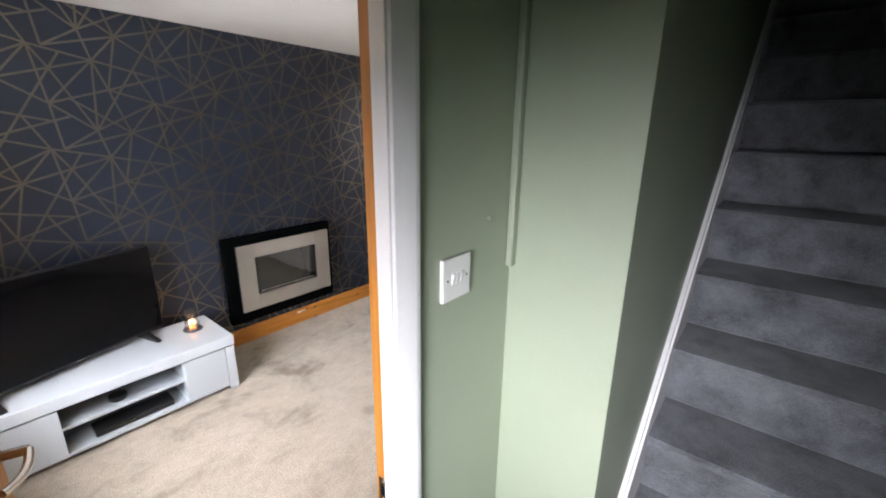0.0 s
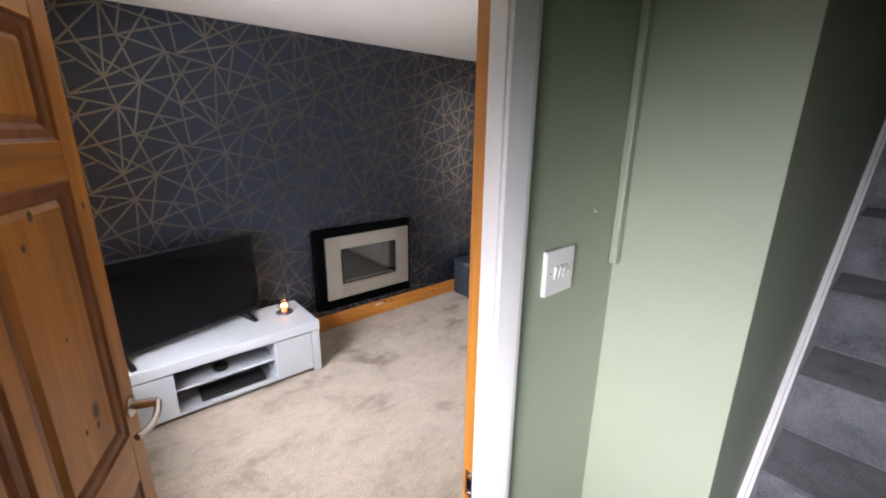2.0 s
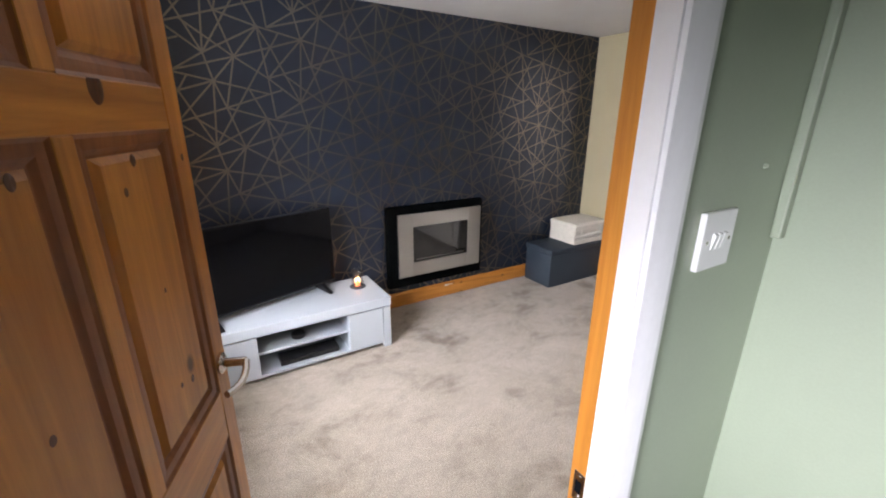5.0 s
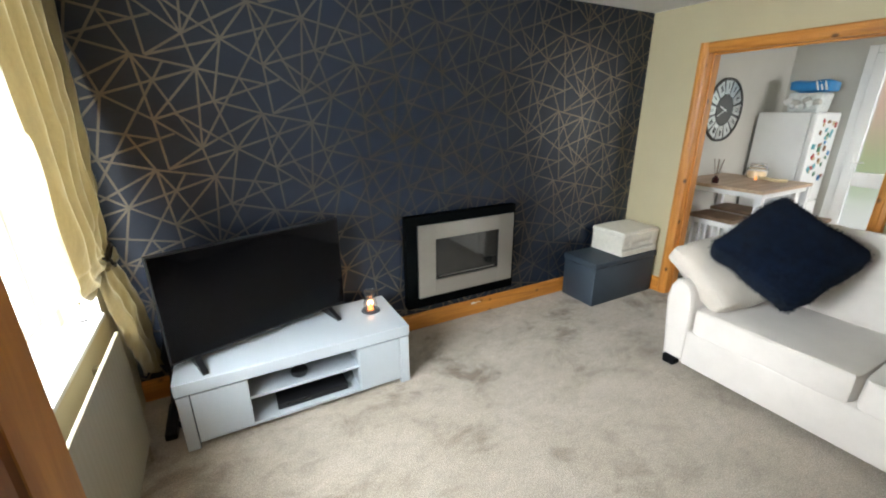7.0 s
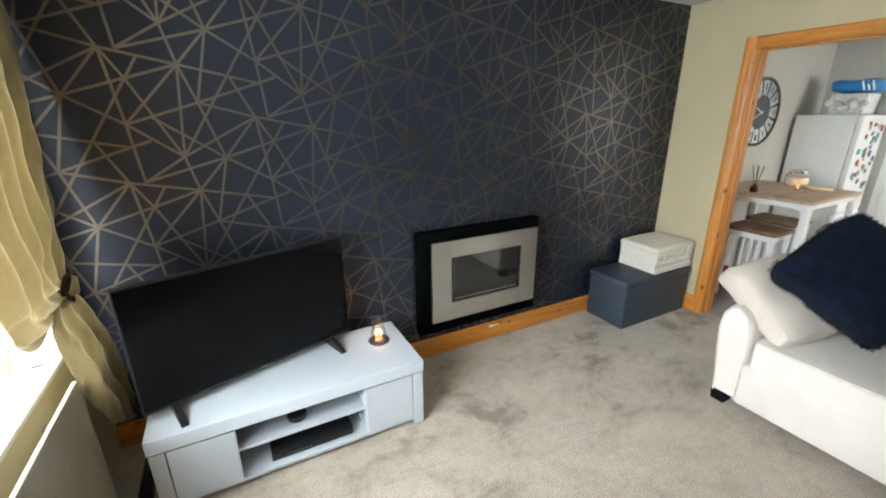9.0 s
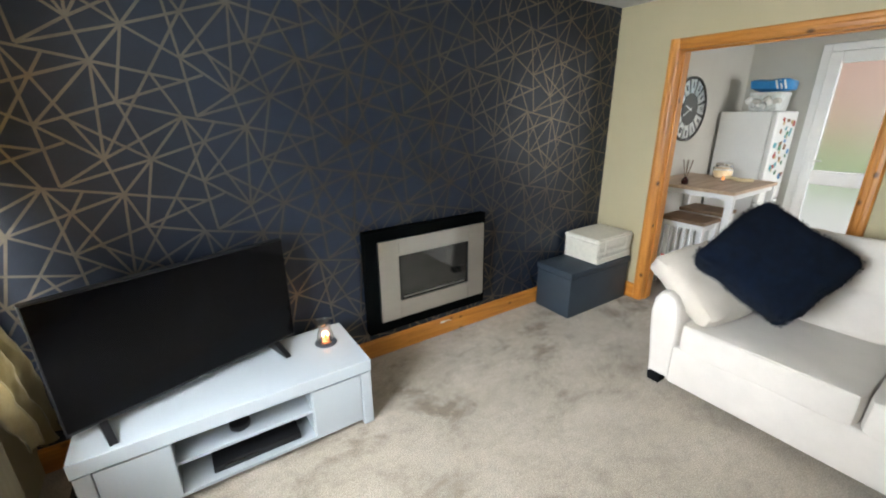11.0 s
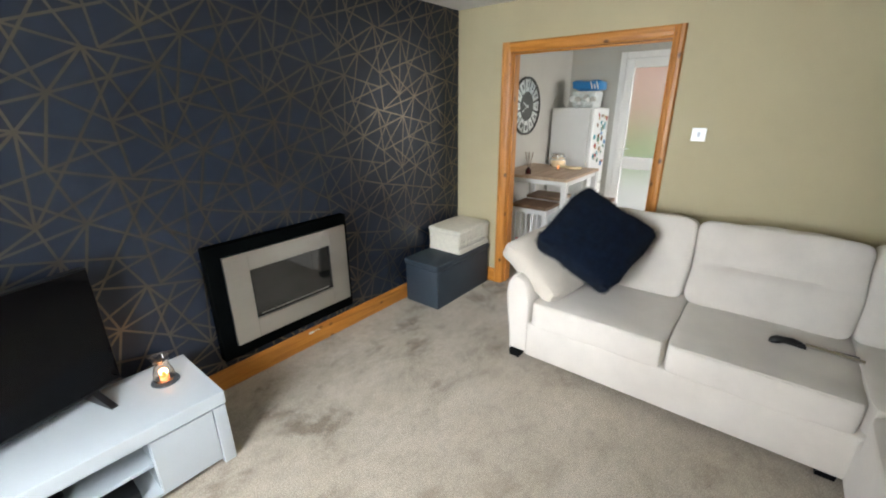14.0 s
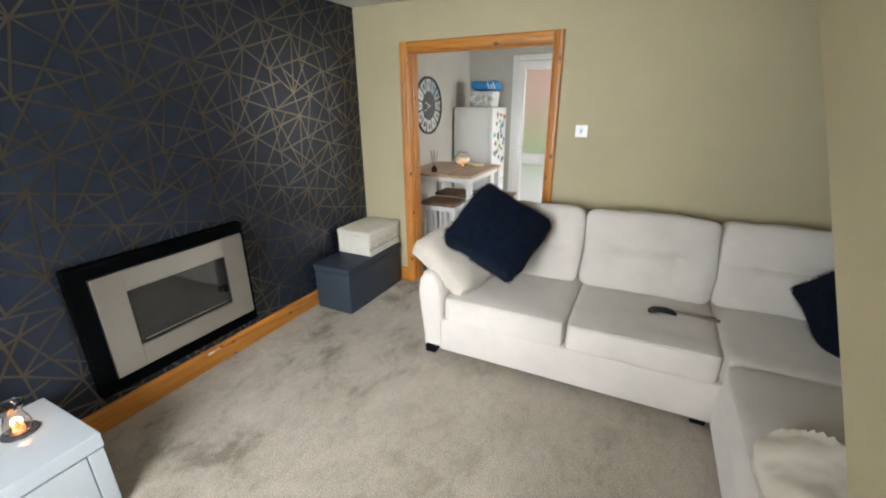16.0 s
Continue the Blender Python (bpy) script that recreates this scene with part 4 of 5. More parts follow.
def candle_lamp(x, y, z, s=1.0):
    lamp = empty_at("candle_holder", x, y, z, "lit candle in a waisted clear glass on a dark coaster", "candle holder")
    part("coaster", lathe([(0, 0), (0.058 * s, 0), (0.060 * s, 0.003), (0.058 * s, 0.007), (0, 0.007)], 32, (x, y, z)), SLATE_VINYL, lamp, "dark blue round coaster", True)
    prof = [(0.0, 0.008), (0.030, 0.008), (0.040, 0.014), (0.044, 0.035), (0.042, 0.055), (0.031, 0.085), (0.029, 0.100), (0.036, 0.122), (0.045, 0.132)]
    inner = [(r - 0.0022, h) for r, h in prof[:0:-1]]
    part("glass", lathe([(r * s, h * s) for r, h in prof + inner[:-1]] + [(0.0, 0.011 * s)], 32, (x, y, z)), GLOW_GLASS, lamp, "clear glass chimney, tinted for candle glow", True).visible_shadow = False
    part("candle", lathe([(0, 0.0115), (0.019, 0.0115), (0.019, 0.030), (0.014, 0.029), (0, 0.028)], 20, (x, y, z)), LIT_WAX, lamp, "small glowing amber candle", True)
    part("flame", lathe([(0, 0.029), (0.008, 0.033), (0.010, 0.039), (0.007, 0.048), (0.0025, 0.056), (0, 0.060)], 14, (x, y, z)), FLAME, lamp, "small orange flame", True)
    data = bpy.data.lights.new("candle_light", "POINT")
    data.energy, data.color, data.shadow_soft_size = 0.13, (1.0, 0.50, 0.20), 0.020
    ob = new("candle_light", data)
    ob.location = (x, y, z + 0.052)
    return lamp


candle_lamp(-5.275, 2.287, 0.392)

# leads behind the stand, and a clip on the skirting
LEAD = BLACK
leads = empty_at("cable_bundle", -5.40, 1.12, 0, "tangle of black leads between the stand and the radiator", "cables")
for k in range(5):
    o = 0.018 * k
    part("lead", tube([(-5.40 + o, 1.20, 0.55), (-5.43 + o, 1.165 - 0.3 * o, 0.36), (-5.40 + 0.5 * o, 1.15 + 0.4 * o, 0.17), (-5.36 + 1.5 * o, 1.13, 0.03), (-5.28 + 2 * o, 1.15 + o, 0.008)], 0.005, 6), LEAD, leads, "", True)
part("socket_block", cube(-5.40, -5.12, 1.115, 1.170, 0.0, 0.042, 0.006), LEAD, leads, "black extension block")
single("cable_clip", put_clip(), WHITE_PLASTIC, "small white clip fixed to the skirting", "cable clip", True)

# ---- wall fire ----
fire = empty_at("wall_fire", XW, 3.10, 0.18, "brushed steel framed electric fire hung on the wall", "electric fire")
part("backing", cube(XW + 0.001, XW + 0.060, 2.640, 3.590, 0.200, 0.905, 0.004, 2), SOOT, fire, "deep black surround")
FY0, FY1, FZ0, FZ1, FX = 2.696, 3.512, 0.319, 0.859, -5.412
GY0, GY1, GZ0, GZ1 = 2.832, 3.376, 0.432, 0.748
part("box", cube(XW + 0.0755, FX - 0.030, FY0 + 0.03, FY1 - 0.03, FZ0 + 0.02, FZ1 - 0.02), BLACK, fire)
part("steel_side", cube(FX - 0.018, FX, FY0, GY0, FZ0, FZ1, 0.002), STEEL, fire, "brushed steel frame side")
part("steel_side", cube(FX - 0.018, FX, GY1, FY1, FZ0, FZ1, 0.002), STEEL, fire, "brushed steel frame side")
part("steel_top", cube(FX - 0.018, FX - 0.001, GY0 + 0.0005, GY1 - 0.0005, GZ1, FZ1, 0.002), STEEL, fire, "brushed steel frame top")
part("steel_bottom", cube(FX - 0.018, FX - 0.001, GY0 + 0.0005, GY1 - 0.0005, FZ0, GZ0, 0.002), STEEL, fire, "brushed steel frame bottom")
part("window", cube(FX - 0.016, FX - 0.012, GY0 - 0.002, GY1 + 0.002, GZ0 - 0.002, GZ1 + 0.002), BLACK_GLASS, fire, "dark glass window")
part("ledge", cube(FX - 0.0115, FX + 0.006, GY0 + 0.002, GY1 - 0.002, GZ0, GZ0 + 0.010, 0.002), STEEL, fire)
part("fuel_rail", cube(FX - 0.0112, FX - 0.006, GY0 + 0.030, GY1 - 0.030, GZ0 + 0.024, GZ0 + 0.030, 0.001), STEEL, fire)
for y in (GY0, GY1):
    s = 1 if y == GY0 else -1
    part("inner_trim", cube(FX - 0.0115, FX - 0.002, y + s * 0.001, y + s * 0.006, GZ0 + 0.0105, GZ1 - 0.001), BLACK, fire)

# ---- storage box and wicker hamper ----
ott = empty_at("storage_box", -5.335, 4.572, 0, "slate blue leatherette storage box with a lid", "storage box")
part("body", cube(-5.510, -5.158, 4.192, 4.952, 0.0, 0.335, 0.008), SLATE_VINYL, ott, "", True)
part("lid", cube(-5.517, -5.150, 4.184, 4.960, 0.338, 0.392, 0.010), SLATE_VINYL, ott, "", True)


def wicker_box():
    """A lidded hamper: flat slatted lid, canes woven round upright stakes."""
    x0, x1, y0, y1, z0 = -5.500, -5.170, 4.512, 4.950, 0.393
    ham = empty_at("wicker_hamper", (x0 + x1) / 2, (y0 + y1) / 2, z0, "white painted wicker hamper with a lid on the storage box", "basket")
    # inner block coloured dark as the shade between the canes
    part("lining", cube(x0 + 0.012, x1 - 0.012, y0 + 0.012, y1 - 0.012, z0, z0 + 0.165, 0.006), material("hamper_gap_shade", (0.16, 0.14, 0.11), 0.9, spread=0.2), ham)
    for z in (z0 + 0.010, z0 + 0.028, z0 + 0.150, z0 + 0.166):
        loop = [(x0, y0, z), (x1, y0, z), (x1, y1, z), (x0, y1, z), (x0, y0, z)]
        part("cane", tube(loop, 0.0095, 6), WICKER, ham, "", True)
    for k in range(15):
        y = y0 + (y1 - y0) * (k + 0.5) / 15
        for lean in (-0.011, 0.011):
            part("stake", tube([(x1, y - lean, z0 + 0.02), (x1 + 0.003, y, z0 + 0.062), (x1, y + lean, z0 + 0.105)], 0.0042, 6), WICKER, ham, "", True)
    for k in range(5):
        z = z0 + 0.112 + 0.0125 * k
        pts = [(x1 + 0.0035 * (-1) ** (i + k), y0 + (y1 - y0) * i / 20, z) for i in range(21)]
        part("weave", tube(pts, 0.0062, 6), WICKER, ham, "", True)
    for k in range(11):
        z = z0 + 0.016 + 0.0145 * k
        pts = [(x0 + (x1 - x0) * i / 14, y0 - 0.004 - 0.0035 * (-1) ** (i + k), z) for i in range(15)]
        part("weave", tube(pts, 0.0068, 6), WICKER, ham, "", True)
    part("end_panel", cube(x0 + 0.004, x1 - 0.004, y0 - 0.004, y0 + 0.006, z0 + 0.004, z0 + 0.168, 0.003), WICKER, ham)
    lid = part("lid", cube(x0 - 0.012, x1 + 0.012, y0 - 0.012, y1 + 0.012, z0 + 0.176, z0 + 0.204, 0.008), WICKER, ham, "flat wicker lid", True)
    for i in range(17):
        x = x0 + (x1 - x0) * (i + 0.5) / 17
        part("lid_cane", tube([(x, y0 - 0.008, z0 + 0.205), (x, (y0 + y1) / 2, z0 + 0.209), (x, y1 + 0.008, z0 + 0.205)], 0.009, 6), WICKER, lid, "", True)
    for y in (y0 + 0.08, y1 - 0.08):
        part("strap", cube(x1 + 0.012, x1 + 0.017, y - 0.012, y + 0.012, z0 + 0.08, z0 + 0.196, 0.002), WICKER, ham)


wicker_box()

# ---- corner sofa ----
sofa = empty_at("corner_sofa", -3.4, 4.45, 0, "oatmeal fabric corner sofa with loose seat and back cushions", "sofa")


def put(bm, m):
    bm.transform(m)
    return bm


SX0, SX1 = -4.385, -1.80
part("base", cube(SX0 + 0.14, SX1, 3.985, 4.93, 0.060, 0.300, 0.014, 3), SOFA, sofa, "", True)
part("back_frame", cube(SX0 + 0.10, SX1, 4.76, 4.955, 0.30, 0.80, 0.05, 4), SOFA, sofa, "", True)
# scroll arm: a rounded outline drawn along y
arm = []
for a, b in ((-4.365, 0.075), (-4.375, 0.20), (-4.395, 0.36), (-4.405, 0.47), (-4.395, 0.55), (-4.365, 0.598), (-4.32, 0.612), (-4.275, 0.590), (-4.245, 0.54), (-4.232, 0.45), (-4.232, 0.30), (-4.232, 0.075)):
    arm.append((a, b))
bm = prism(arm, "Y", 3.985, 4.94)
bmesh.ops.bevel(bm, geom=[e for e in bm.edges if abs(e.verts[0].co.y - e.verts[1].co.y) < 1e-5], offset=0.022, segments=3, profile=0.5, affect="EDGES")
part("arm", bm, SOFA, sofa, "rounded scroll arm", True)
seats = [(-4.225, -3.462), (-3.456, -2.700)]
for i, (x0, x1) in enumerate(seats):
    w = x1 - x0
    part("seat_cushion", put(cushion(w, 0.81, 0.172, 0.010, 16, i, tufts=((0.62, -0.55, 0.022),) if i else (), crease=0.0035, p=16.0), pose((x0 + x1) / 2, 4.380, 0.372)), SOFA, sofa, "", True)
backs = [(-4.20, -3.490), (-3.484, -2.718), (-2.712, -1.98)]
for i, (x0, x1) in enumerate(backs):
    w = x1 - x0
    tufts = ((0.44, 0.02, 0.050), (-0.45, 0.04, 0.034)) if i else ((0.35, 0.0, 0.028),)
    bm = cushion(w, 0.515, 0.20, 0.026, 30, 5 + i, tufts=tufts, crease=0.008, p=11.0)
    part("back_cushion", put(bm, pose((x0 + x1) / 2, 4.700 if i < 2 else 4.715, 0.690, 78, 0, 0)), SOFA, sofa, "loose back cushion with button dents", True)
for x0, x1 in seats:
    part("piping", tube([(x0 + 0.02, 3.985, 0.452), ((x0 + x1) / 2, 3.981, 0.456), (x1 - 0.02, 3.985, 0.452)], 0.004, 6), SOFA, sofa, "", True)
rim = [(a + 0.012 if a < -4.33 else a - 0.012 if a > -4.27 else a, 3.9815, b - 0.010 if b > 0.5 else b) for a, b in arm]
part("piping", tube(rim, 0.004, 6), SOFA, sofa, "", True)
# the return under the stairs
part("return_base", cube(-2.700, SX1, 2.75, 3.98, 0.060, 0.300, 0.018, 3), SOFA, sofa, "", True)
part("return_seat", put(cushion(0.86, 1.30, 0.175, 0.008, 16, 11, p=16.0), pose(-2.285, 3.300, 0.375)), SOFA, sofa, "long seat cushion under the stairs", True)
part("corner_seat", put(cushion(0.86, 0.79, 0.172, 0.008, 16, 12, p=16.0), pose(-2.270, 4.365, 0.378)), SOFA, sofa, "", True)
for x, y in ((-4.335, 4.045), (-2.74, 4.07), (-4.33, 4.88)):
    part("foot", prism([(x - 0.035, 0.0), (x + 0.035, 0.0), (x + 0.042, 0.062), (x - 0.042, 0.062)], "Y", y - 0.035, y + 0.035), BLACK_MATT, sofa, "black block foot")

# scatter cushions
def fur(bm, n, length, seed):
    """Tufts of pile all over a pillow, as slim blades in the same mesh."""
    r = random.Random(seed)
    faces = [f for f in bm.faces]
    bm.normal_update()
    spots = [(f.calc_center_median().copy(), f.normal.copy()) for f in faces]
    size = math.sqrt(sum(f.calc_area() for f in faces) / len(faces))
    for _ in range(n):
        c, nn = spots[r.randrange(len(spots))]
        p = c + Vector((r.uniform(-0.6, 0.6), r.uniform(-0.6, 0.6), 0)) * size
        d = (nn + Vector((r.uniform(-0.7, 0.7), r.uniform(-0.7, 0.7), r.uniform(-0.5, 0.5)))).normalized()
        s = d.orthogonal().normalized() * 0.0022
        p = p - nn * 0.004
        bm.faces.new([bm.verts.new(v) for v in (p - s, p + s, p + d * length * r.uniform(0.6, 1.1))])
    return bm


def scatter(name, w, h, t, m, mat, label, seed=0, rough=0.004, pinch=0.10):
    bm = pillow(w, h, t, 20, seed, rough, pinch)
    if mat is NAVY_FUR:
        fur(bm, 26000, 0.0075, seed)
    ob = single(name, bm, mat, label, "cushion", True)
    ob.matrix_world = m
    return ob


scatter("scatter_cushion", 0.565, 0.555, 0.235, pose(-3.99, 4.33, 0.828, 37.2, 27.9, 0.6), NAVY_FUR, "navy faux-fur cushion balanced on one corner against the sofa arm", 3, 0.006, 0.05)
ARM_FABRIC = material("beige_cushion_weave", (0.56, 0.50, 0.425), 0.9, spread=0.08, scale=6, fine=380, bump=0.4, sheen=0.2, spec=0.15)
scatter("arm_cushion", 0.49, 0.52, 0.20, pose(-4.255, 4.265, 0.632, 13, 33, 0) @ pose(0, 0, 0, 0, 0, 84), ARM_FABRIC, "oatmeal cushion leaning over the sofa arm", 8, 0.006, 0.05)
scatter("scatter_cushion", 0.54, 0.54, 0.18, look((-2.13, 4.31, 0.665), (-3.4, 3.3, 1.2)) @ pose(0, 0, 0, 0, 0, 40), NAVY_FUR, "navy faux-fur cushion in the corner of the sofa", 5, 0.006, 0.05)
bm = pillow(0.58, 0.52, 0.21, 44, 14, 0.010, 0.02)
for v in bm.verts:
    q = v.co
    ridge = 1 - abs(noise.noise(Vector((q.x * 5 + 3.1, q.y * 6, 1.3))) * 2)
    fine = 1 - abs(noise.noise(Vector((q.x * 17, q.y * 20 + 5.5, 4.4))) * 2)
    v.co.z += math.copysign(0.034 * max(0.0, ridge) ** 3 + 0.008 * max(0.0, fine) ** 2 - 0.006, q.z)
bed = single("bed_cushion", bm, material("cream_cotton", (0.62, 0.56, 0.46), 0.85, spread=0.05, bump=0.3, fine=300), "crumpled cream cotton cushion on the sofa return", "cushion", True)
bed.matrix_world = pose(-2.425, 3.14, 0.535, 8, -10, 12)

# brush left on the seat
brush = empty_at("hand_brush", -2.88, 4.33, 0.465, "black-gripped tool with a grey metal arm lying on the sofa", "tool")
bm = lathe([(0.0, -0.075), (0.010, -0.074), (0.019, -0.066), (0.022, -0.045), (0.017, -0.015), (0.019, 0.020), (0.017, 0.055), (0.012, 0.075), (0.0, 0.076)], 14)
for v in bm.verts:
    v.co.x += 3.2 * v.co.z * v.co.z
bm.transform(pose(-2.975, 4.334, 0.487, 0, 90, 8))
part("grip", bm, BLACK, brush, "black rubber grip", True)
part("rod", tube([(-2.905, 4.343, 0.484), (-2.80, 4.348, 0.479), (-2.690, 4.340, 0.474)], 0.011, 10), CHROME, brush, "grey metal arm", True)
part("second_rod", tube([(-2.905, 4.355, 0.478), (-2.80, 4.372, 0.474), (-2.705, 4.377, 0.472)], 0.006, 8), BLACK_MATT, brush, "", True)

# ---- kitchen ----
back = empty_at("door_2", (BX0 + BX1) / 2, YK, 0, "white plastic back door with obscured glass", "door")
back["kind"] = "structure"
fy0, fy1 = YK - 0.02, YK + 0.06
for x0, x1 in ((BX0, BX0 + 0.075), (BX1 - 0.075, BX1)):
    part("frame", cube(x0, x1, fy0, fy1, 0, BZ, 0.006), WHITE_PLASTIC, back)
part("frame", cube(BX0 + 0.0755, BX1 - 0.0755, fy0, fy1, BZ - 0.075, BZ, 0.006), WHITE_PLASTIC, back)
lx0, lx1, ly0, ly1 = BX0 + 0.078, BX1 - 0.078, YK - 0.035, YK + 0.03
gx0, gx1 = -4.755, -4.275
for x0, x1 in ((lx0, gx0), (gx1, lx1)):
    part("stile", cube(x0, x1, ly0, ly1, 0.02, BZ - 0.078, 0.006), WHITE_PLASTIC, back)
for z0, z1 in ((0.02, 0.13), (0.815, 0.965), (2.015, BZ - 0.078)):
    part("rail", cube(gx0 + 0.0005, gx1 - 0.0005, ly0, ly1, z0, z1, 0.006), WHITE_PLASTIC, back)
for z0, z1 in ((0.13, 0.815), (0.965, 2.015)):
    p = part("pane", cube(gx0 - 0.004, gx1 + 0.004, YK - 0.008, YK - 0.002, z0 - 0.004, z1 + 0.004), FROSTED, back, "obscured glass pane")
    p.visible_shadow = False
hd = part("handle_plate", cube(lx0 + 0.035, lx0 + 0.065, ly0 - 0.010, ly0 - 0.0005, 0.94, 1.16, 0.004), WHITE_PLASTIC, back)
part("lever", tube([(lx0 + 0.05, ly0 - 0.008, 1.065), (lx0 + 0.05, ly0 - 0.045, 1.065), (lx0 + 0.09, ly0 - 0.050, 1.066), (lx0 + 0.165, ly0 - 0.048, 1.068)], 0.010, 10), WHITE_PLASTIC, hd, "", True)

fridge = empty_at("fridge_freezer", -5.26, 7.22, 0, "tall white fridge-freezer dotted with magnets", "fridge")
part("cabinet", cube(-5.525, -5.045, 6.950, 7.490, 0.03, 1.565, 0.008), WHITE_PLASTIC, fridge)
for z0, z1 in ((0.06, 0.62), (0.628, 1.562)):
    part("door", cube(-5.042, -4.990, 6.952, 7.488, z0, z1, 0.012), WHITE_PLASTIC, fridge)
part("plinth", cube(-5.50, -5.06, 6.97, 7.47, 0.0, 0.03), BLACK_MATT, fridge)
MAG = [material("magnet_" + n, c, 0.45, spread=0.1, bump=0.05) for n, c in (("blue", (0.05, 0.22, 0.45)), ("green", (0.07, 0.22, 0.12)), ("brown", (0.25, 0.13, 0.06)), ("red", (0.42, 0.06, 0.05)), ("teal", (0.10, 0.36, 0.40)), ("sand", (0.55, 0.42, 0.22)))]
rng = random.Random(4)
for i in range(34):
    y, z = rng.uniform(7.02, 7.42), 1.50 - 0.62 * (i / 33) + rng.uniform(-0.02, 0.02)
    w, h = rng.uniform(0.018, 0.034), rng.uniform(0.014, 0.030)
    bm = cube(-4.9895, -4.982, y - w, y + w, z - h, z + h, 0.006)
    bm.transform(Matrix.Translation((-4.985, y, z)) @ pose(0, 0, 0, rng.uniform(-40, 40)) @ Matrix.Translation((4.985, -y, -z)))
    single("fridge_magnet", bm, MAG[rng.randrange(6)], "small coloured souvenir magnet on the fridge door", "magnet", True, "magnets on the fridge")

tub = empty_at("storage_tub", -5.18, 7.18, 1.565, "cloudy plastic tub holding a blue bag on the fridge", "storage tub")
TUB = material("cloudy_plastic", (0.62, 0.64, 0.62), 0.3, spread=0.25, scale=14, bump=0.1)
BLUE = material("blue_plastic", (0.02, 0.20, 0.48), 0.35, spread=0.1, bump=0.05)
bm = cube(-5.335, -5.035, 7.06, 7.32, 1.566, 1.76, 0.02, 3)
for v in bm.verts:
    if v.co.z < 1.6:
        v.co.x = -5.19 + (v.co.x + 5.19) * 0.9
part("body", bm, TUB, tub, "cloudy plastic tub", True)
bag = part("bag", put(cushion(0.365, 0.27, 0.105, 0.014, 12, 21, crease=0.014), pose(-5.18, 7.19, 1.822, 0, 2, 0)), BLUE, tub, "folded bright blue bag", True)
for x in (-5.10, -5.065, -5.03):
    bm = cube(-0.008, 0.008, -0.004, 0.004, -0.045, 0.045, 0.002)
    bm.transform(pose(x, 7.052, 1.825, 0, -18, 0))
    part("stripe", bm, WHITE_PLASTIC, bag, "white stripe")
r = random.Random(12)
for k in range(9):
    c = cushion(r.uniform(0.05, 0.10), 0.05, r.uniform(0.03, 0.06), 0.01, 6, 60 + k, crease=0.006)
    part("packet", put(c, pose(-5.31 + 0.031 * k, 7.052, 1.61 + r.uniform(0, 0.09), 0, r.uniform(-30, 30), 0)), (WHITE_PLASTIC, TUB, GREY_WALL)[k % 3], tub, "", True)


def clock():
    cy, cz, r, x = 6.285, 1.592, 0.315, XW
    c = empty_at("wall_clock", x, cy, cz, "large round grey wall clock with mirrored hour plates", "clock")
    grey = material("clock_grey", (0.085, 0.085, 0.080), 0.5, spread=0.1)
    mirror = material("mirror_plate", (0.85, 0.85, 0.83), 0.30, metal=1.0, spread=0.02, bump=0.0)

    def turned(prof, mat, nm, label=""):
        bm = lathe(prof, 56)
        bm.transform(Matrix.Translation((x + 0.001, cy, cz)) @ pose(0, 0, 0, 0, 90))
        return part(nm, bm, mat, c, label, True)
    turned([(r - 0.012, 0.004), (r, 0.004), (r, 0.028), (r - 0.006, 0.032), (r - 0.014, 0.028), (r - 0.014, 0.004)], grey, "rim")
    turned([(0, 0.002), (r - 0.013, 0.002), (r - 0.013, 0.010), (0, 0.010)], grey, "back_plate")
    turned([(0, 0.0105), (0.150, 0.0105), (0.150, 0.020), (0.140, 0.022), (0, 0.022)], grey, "dial", "dark grey dial")
    for i in range(12):
        a = i * math.pi / 6
        bm = bmesh.new()
        pts = [(0.160, -0.205), (r - 0.022, -0.200), (r - 0.022, 0.200), (0.160, 0.205)]
        bot, topv = [], []
        for rr, da in pts:
            y, z = rr * math.sin(a + da), rr * math.cos(a + da)
            bot.append(bm.verts.new((x + 0.012, cy + y, cz + z)))
            topv.append(bm.verts.new((x + 0.019, cy + y * 0.995, cz + z * 0.995)))
        bm.faces.new(bot[::-1]), bm.faces.new(topv)
        for k in range(4):
            bm.faces.new((bot[k], bot[(k + 1) % 4], topv[(k + 1) % 4], topv[k]))
        bmesh.ops.recalc_face_normals(bm, faces=bm.faces[:])
        plate = part("hour_plate", bm, mirror, c, "bevelled mirror plate")
        strokes = (1, 1, 2, 3, 2, 1, 2, 3, 3, 2, 1, 2)[i]
        for sidx in range(strokes):
            off = (sidx - (strokes - 1) / 2) * 0.016
            b2 = cube(-0.003, 0.003, -0.003, 0.003, -0.028, 0.028)
            b2.transform(Matrix.Translation((x + 0.0205, cy + 0.232 * math.sin(a) + off * math.cos(a), cz + 0.232 * math.cos(a) - off * math.sin(a))) @ pose(0, 0, 0, -math.degrees(a)))
            part("numeral_bar", b2, grey, plate)
    white = WHITE_PLASTIC
    for length, ang, w in ((0.105, 292, 0.006), (0.135, 244, 0.0045)):
        a = math.radians(ang)
        b2 = cube(0.022, 0.0245, -w, w, -0.03, length, 0.0008)
        b2.transform(Matrix.Translation((x + 0.002, cy, cz)) @ pose(0, 0, 0, -math.degrees(a)))
        part("clock_hand", b2, white, c, "white clock pointer")


clock()

# breakfast table against the wall, with stools
TX0, TX1, TY0, TY1, TZ = -5.545, -4.735, 5.660, 6.560, 0.928
table = empty_at("breakfast_table", -5.14, 6.22, 0, "tall breakfast table with a pale wood top and white legs", "table")
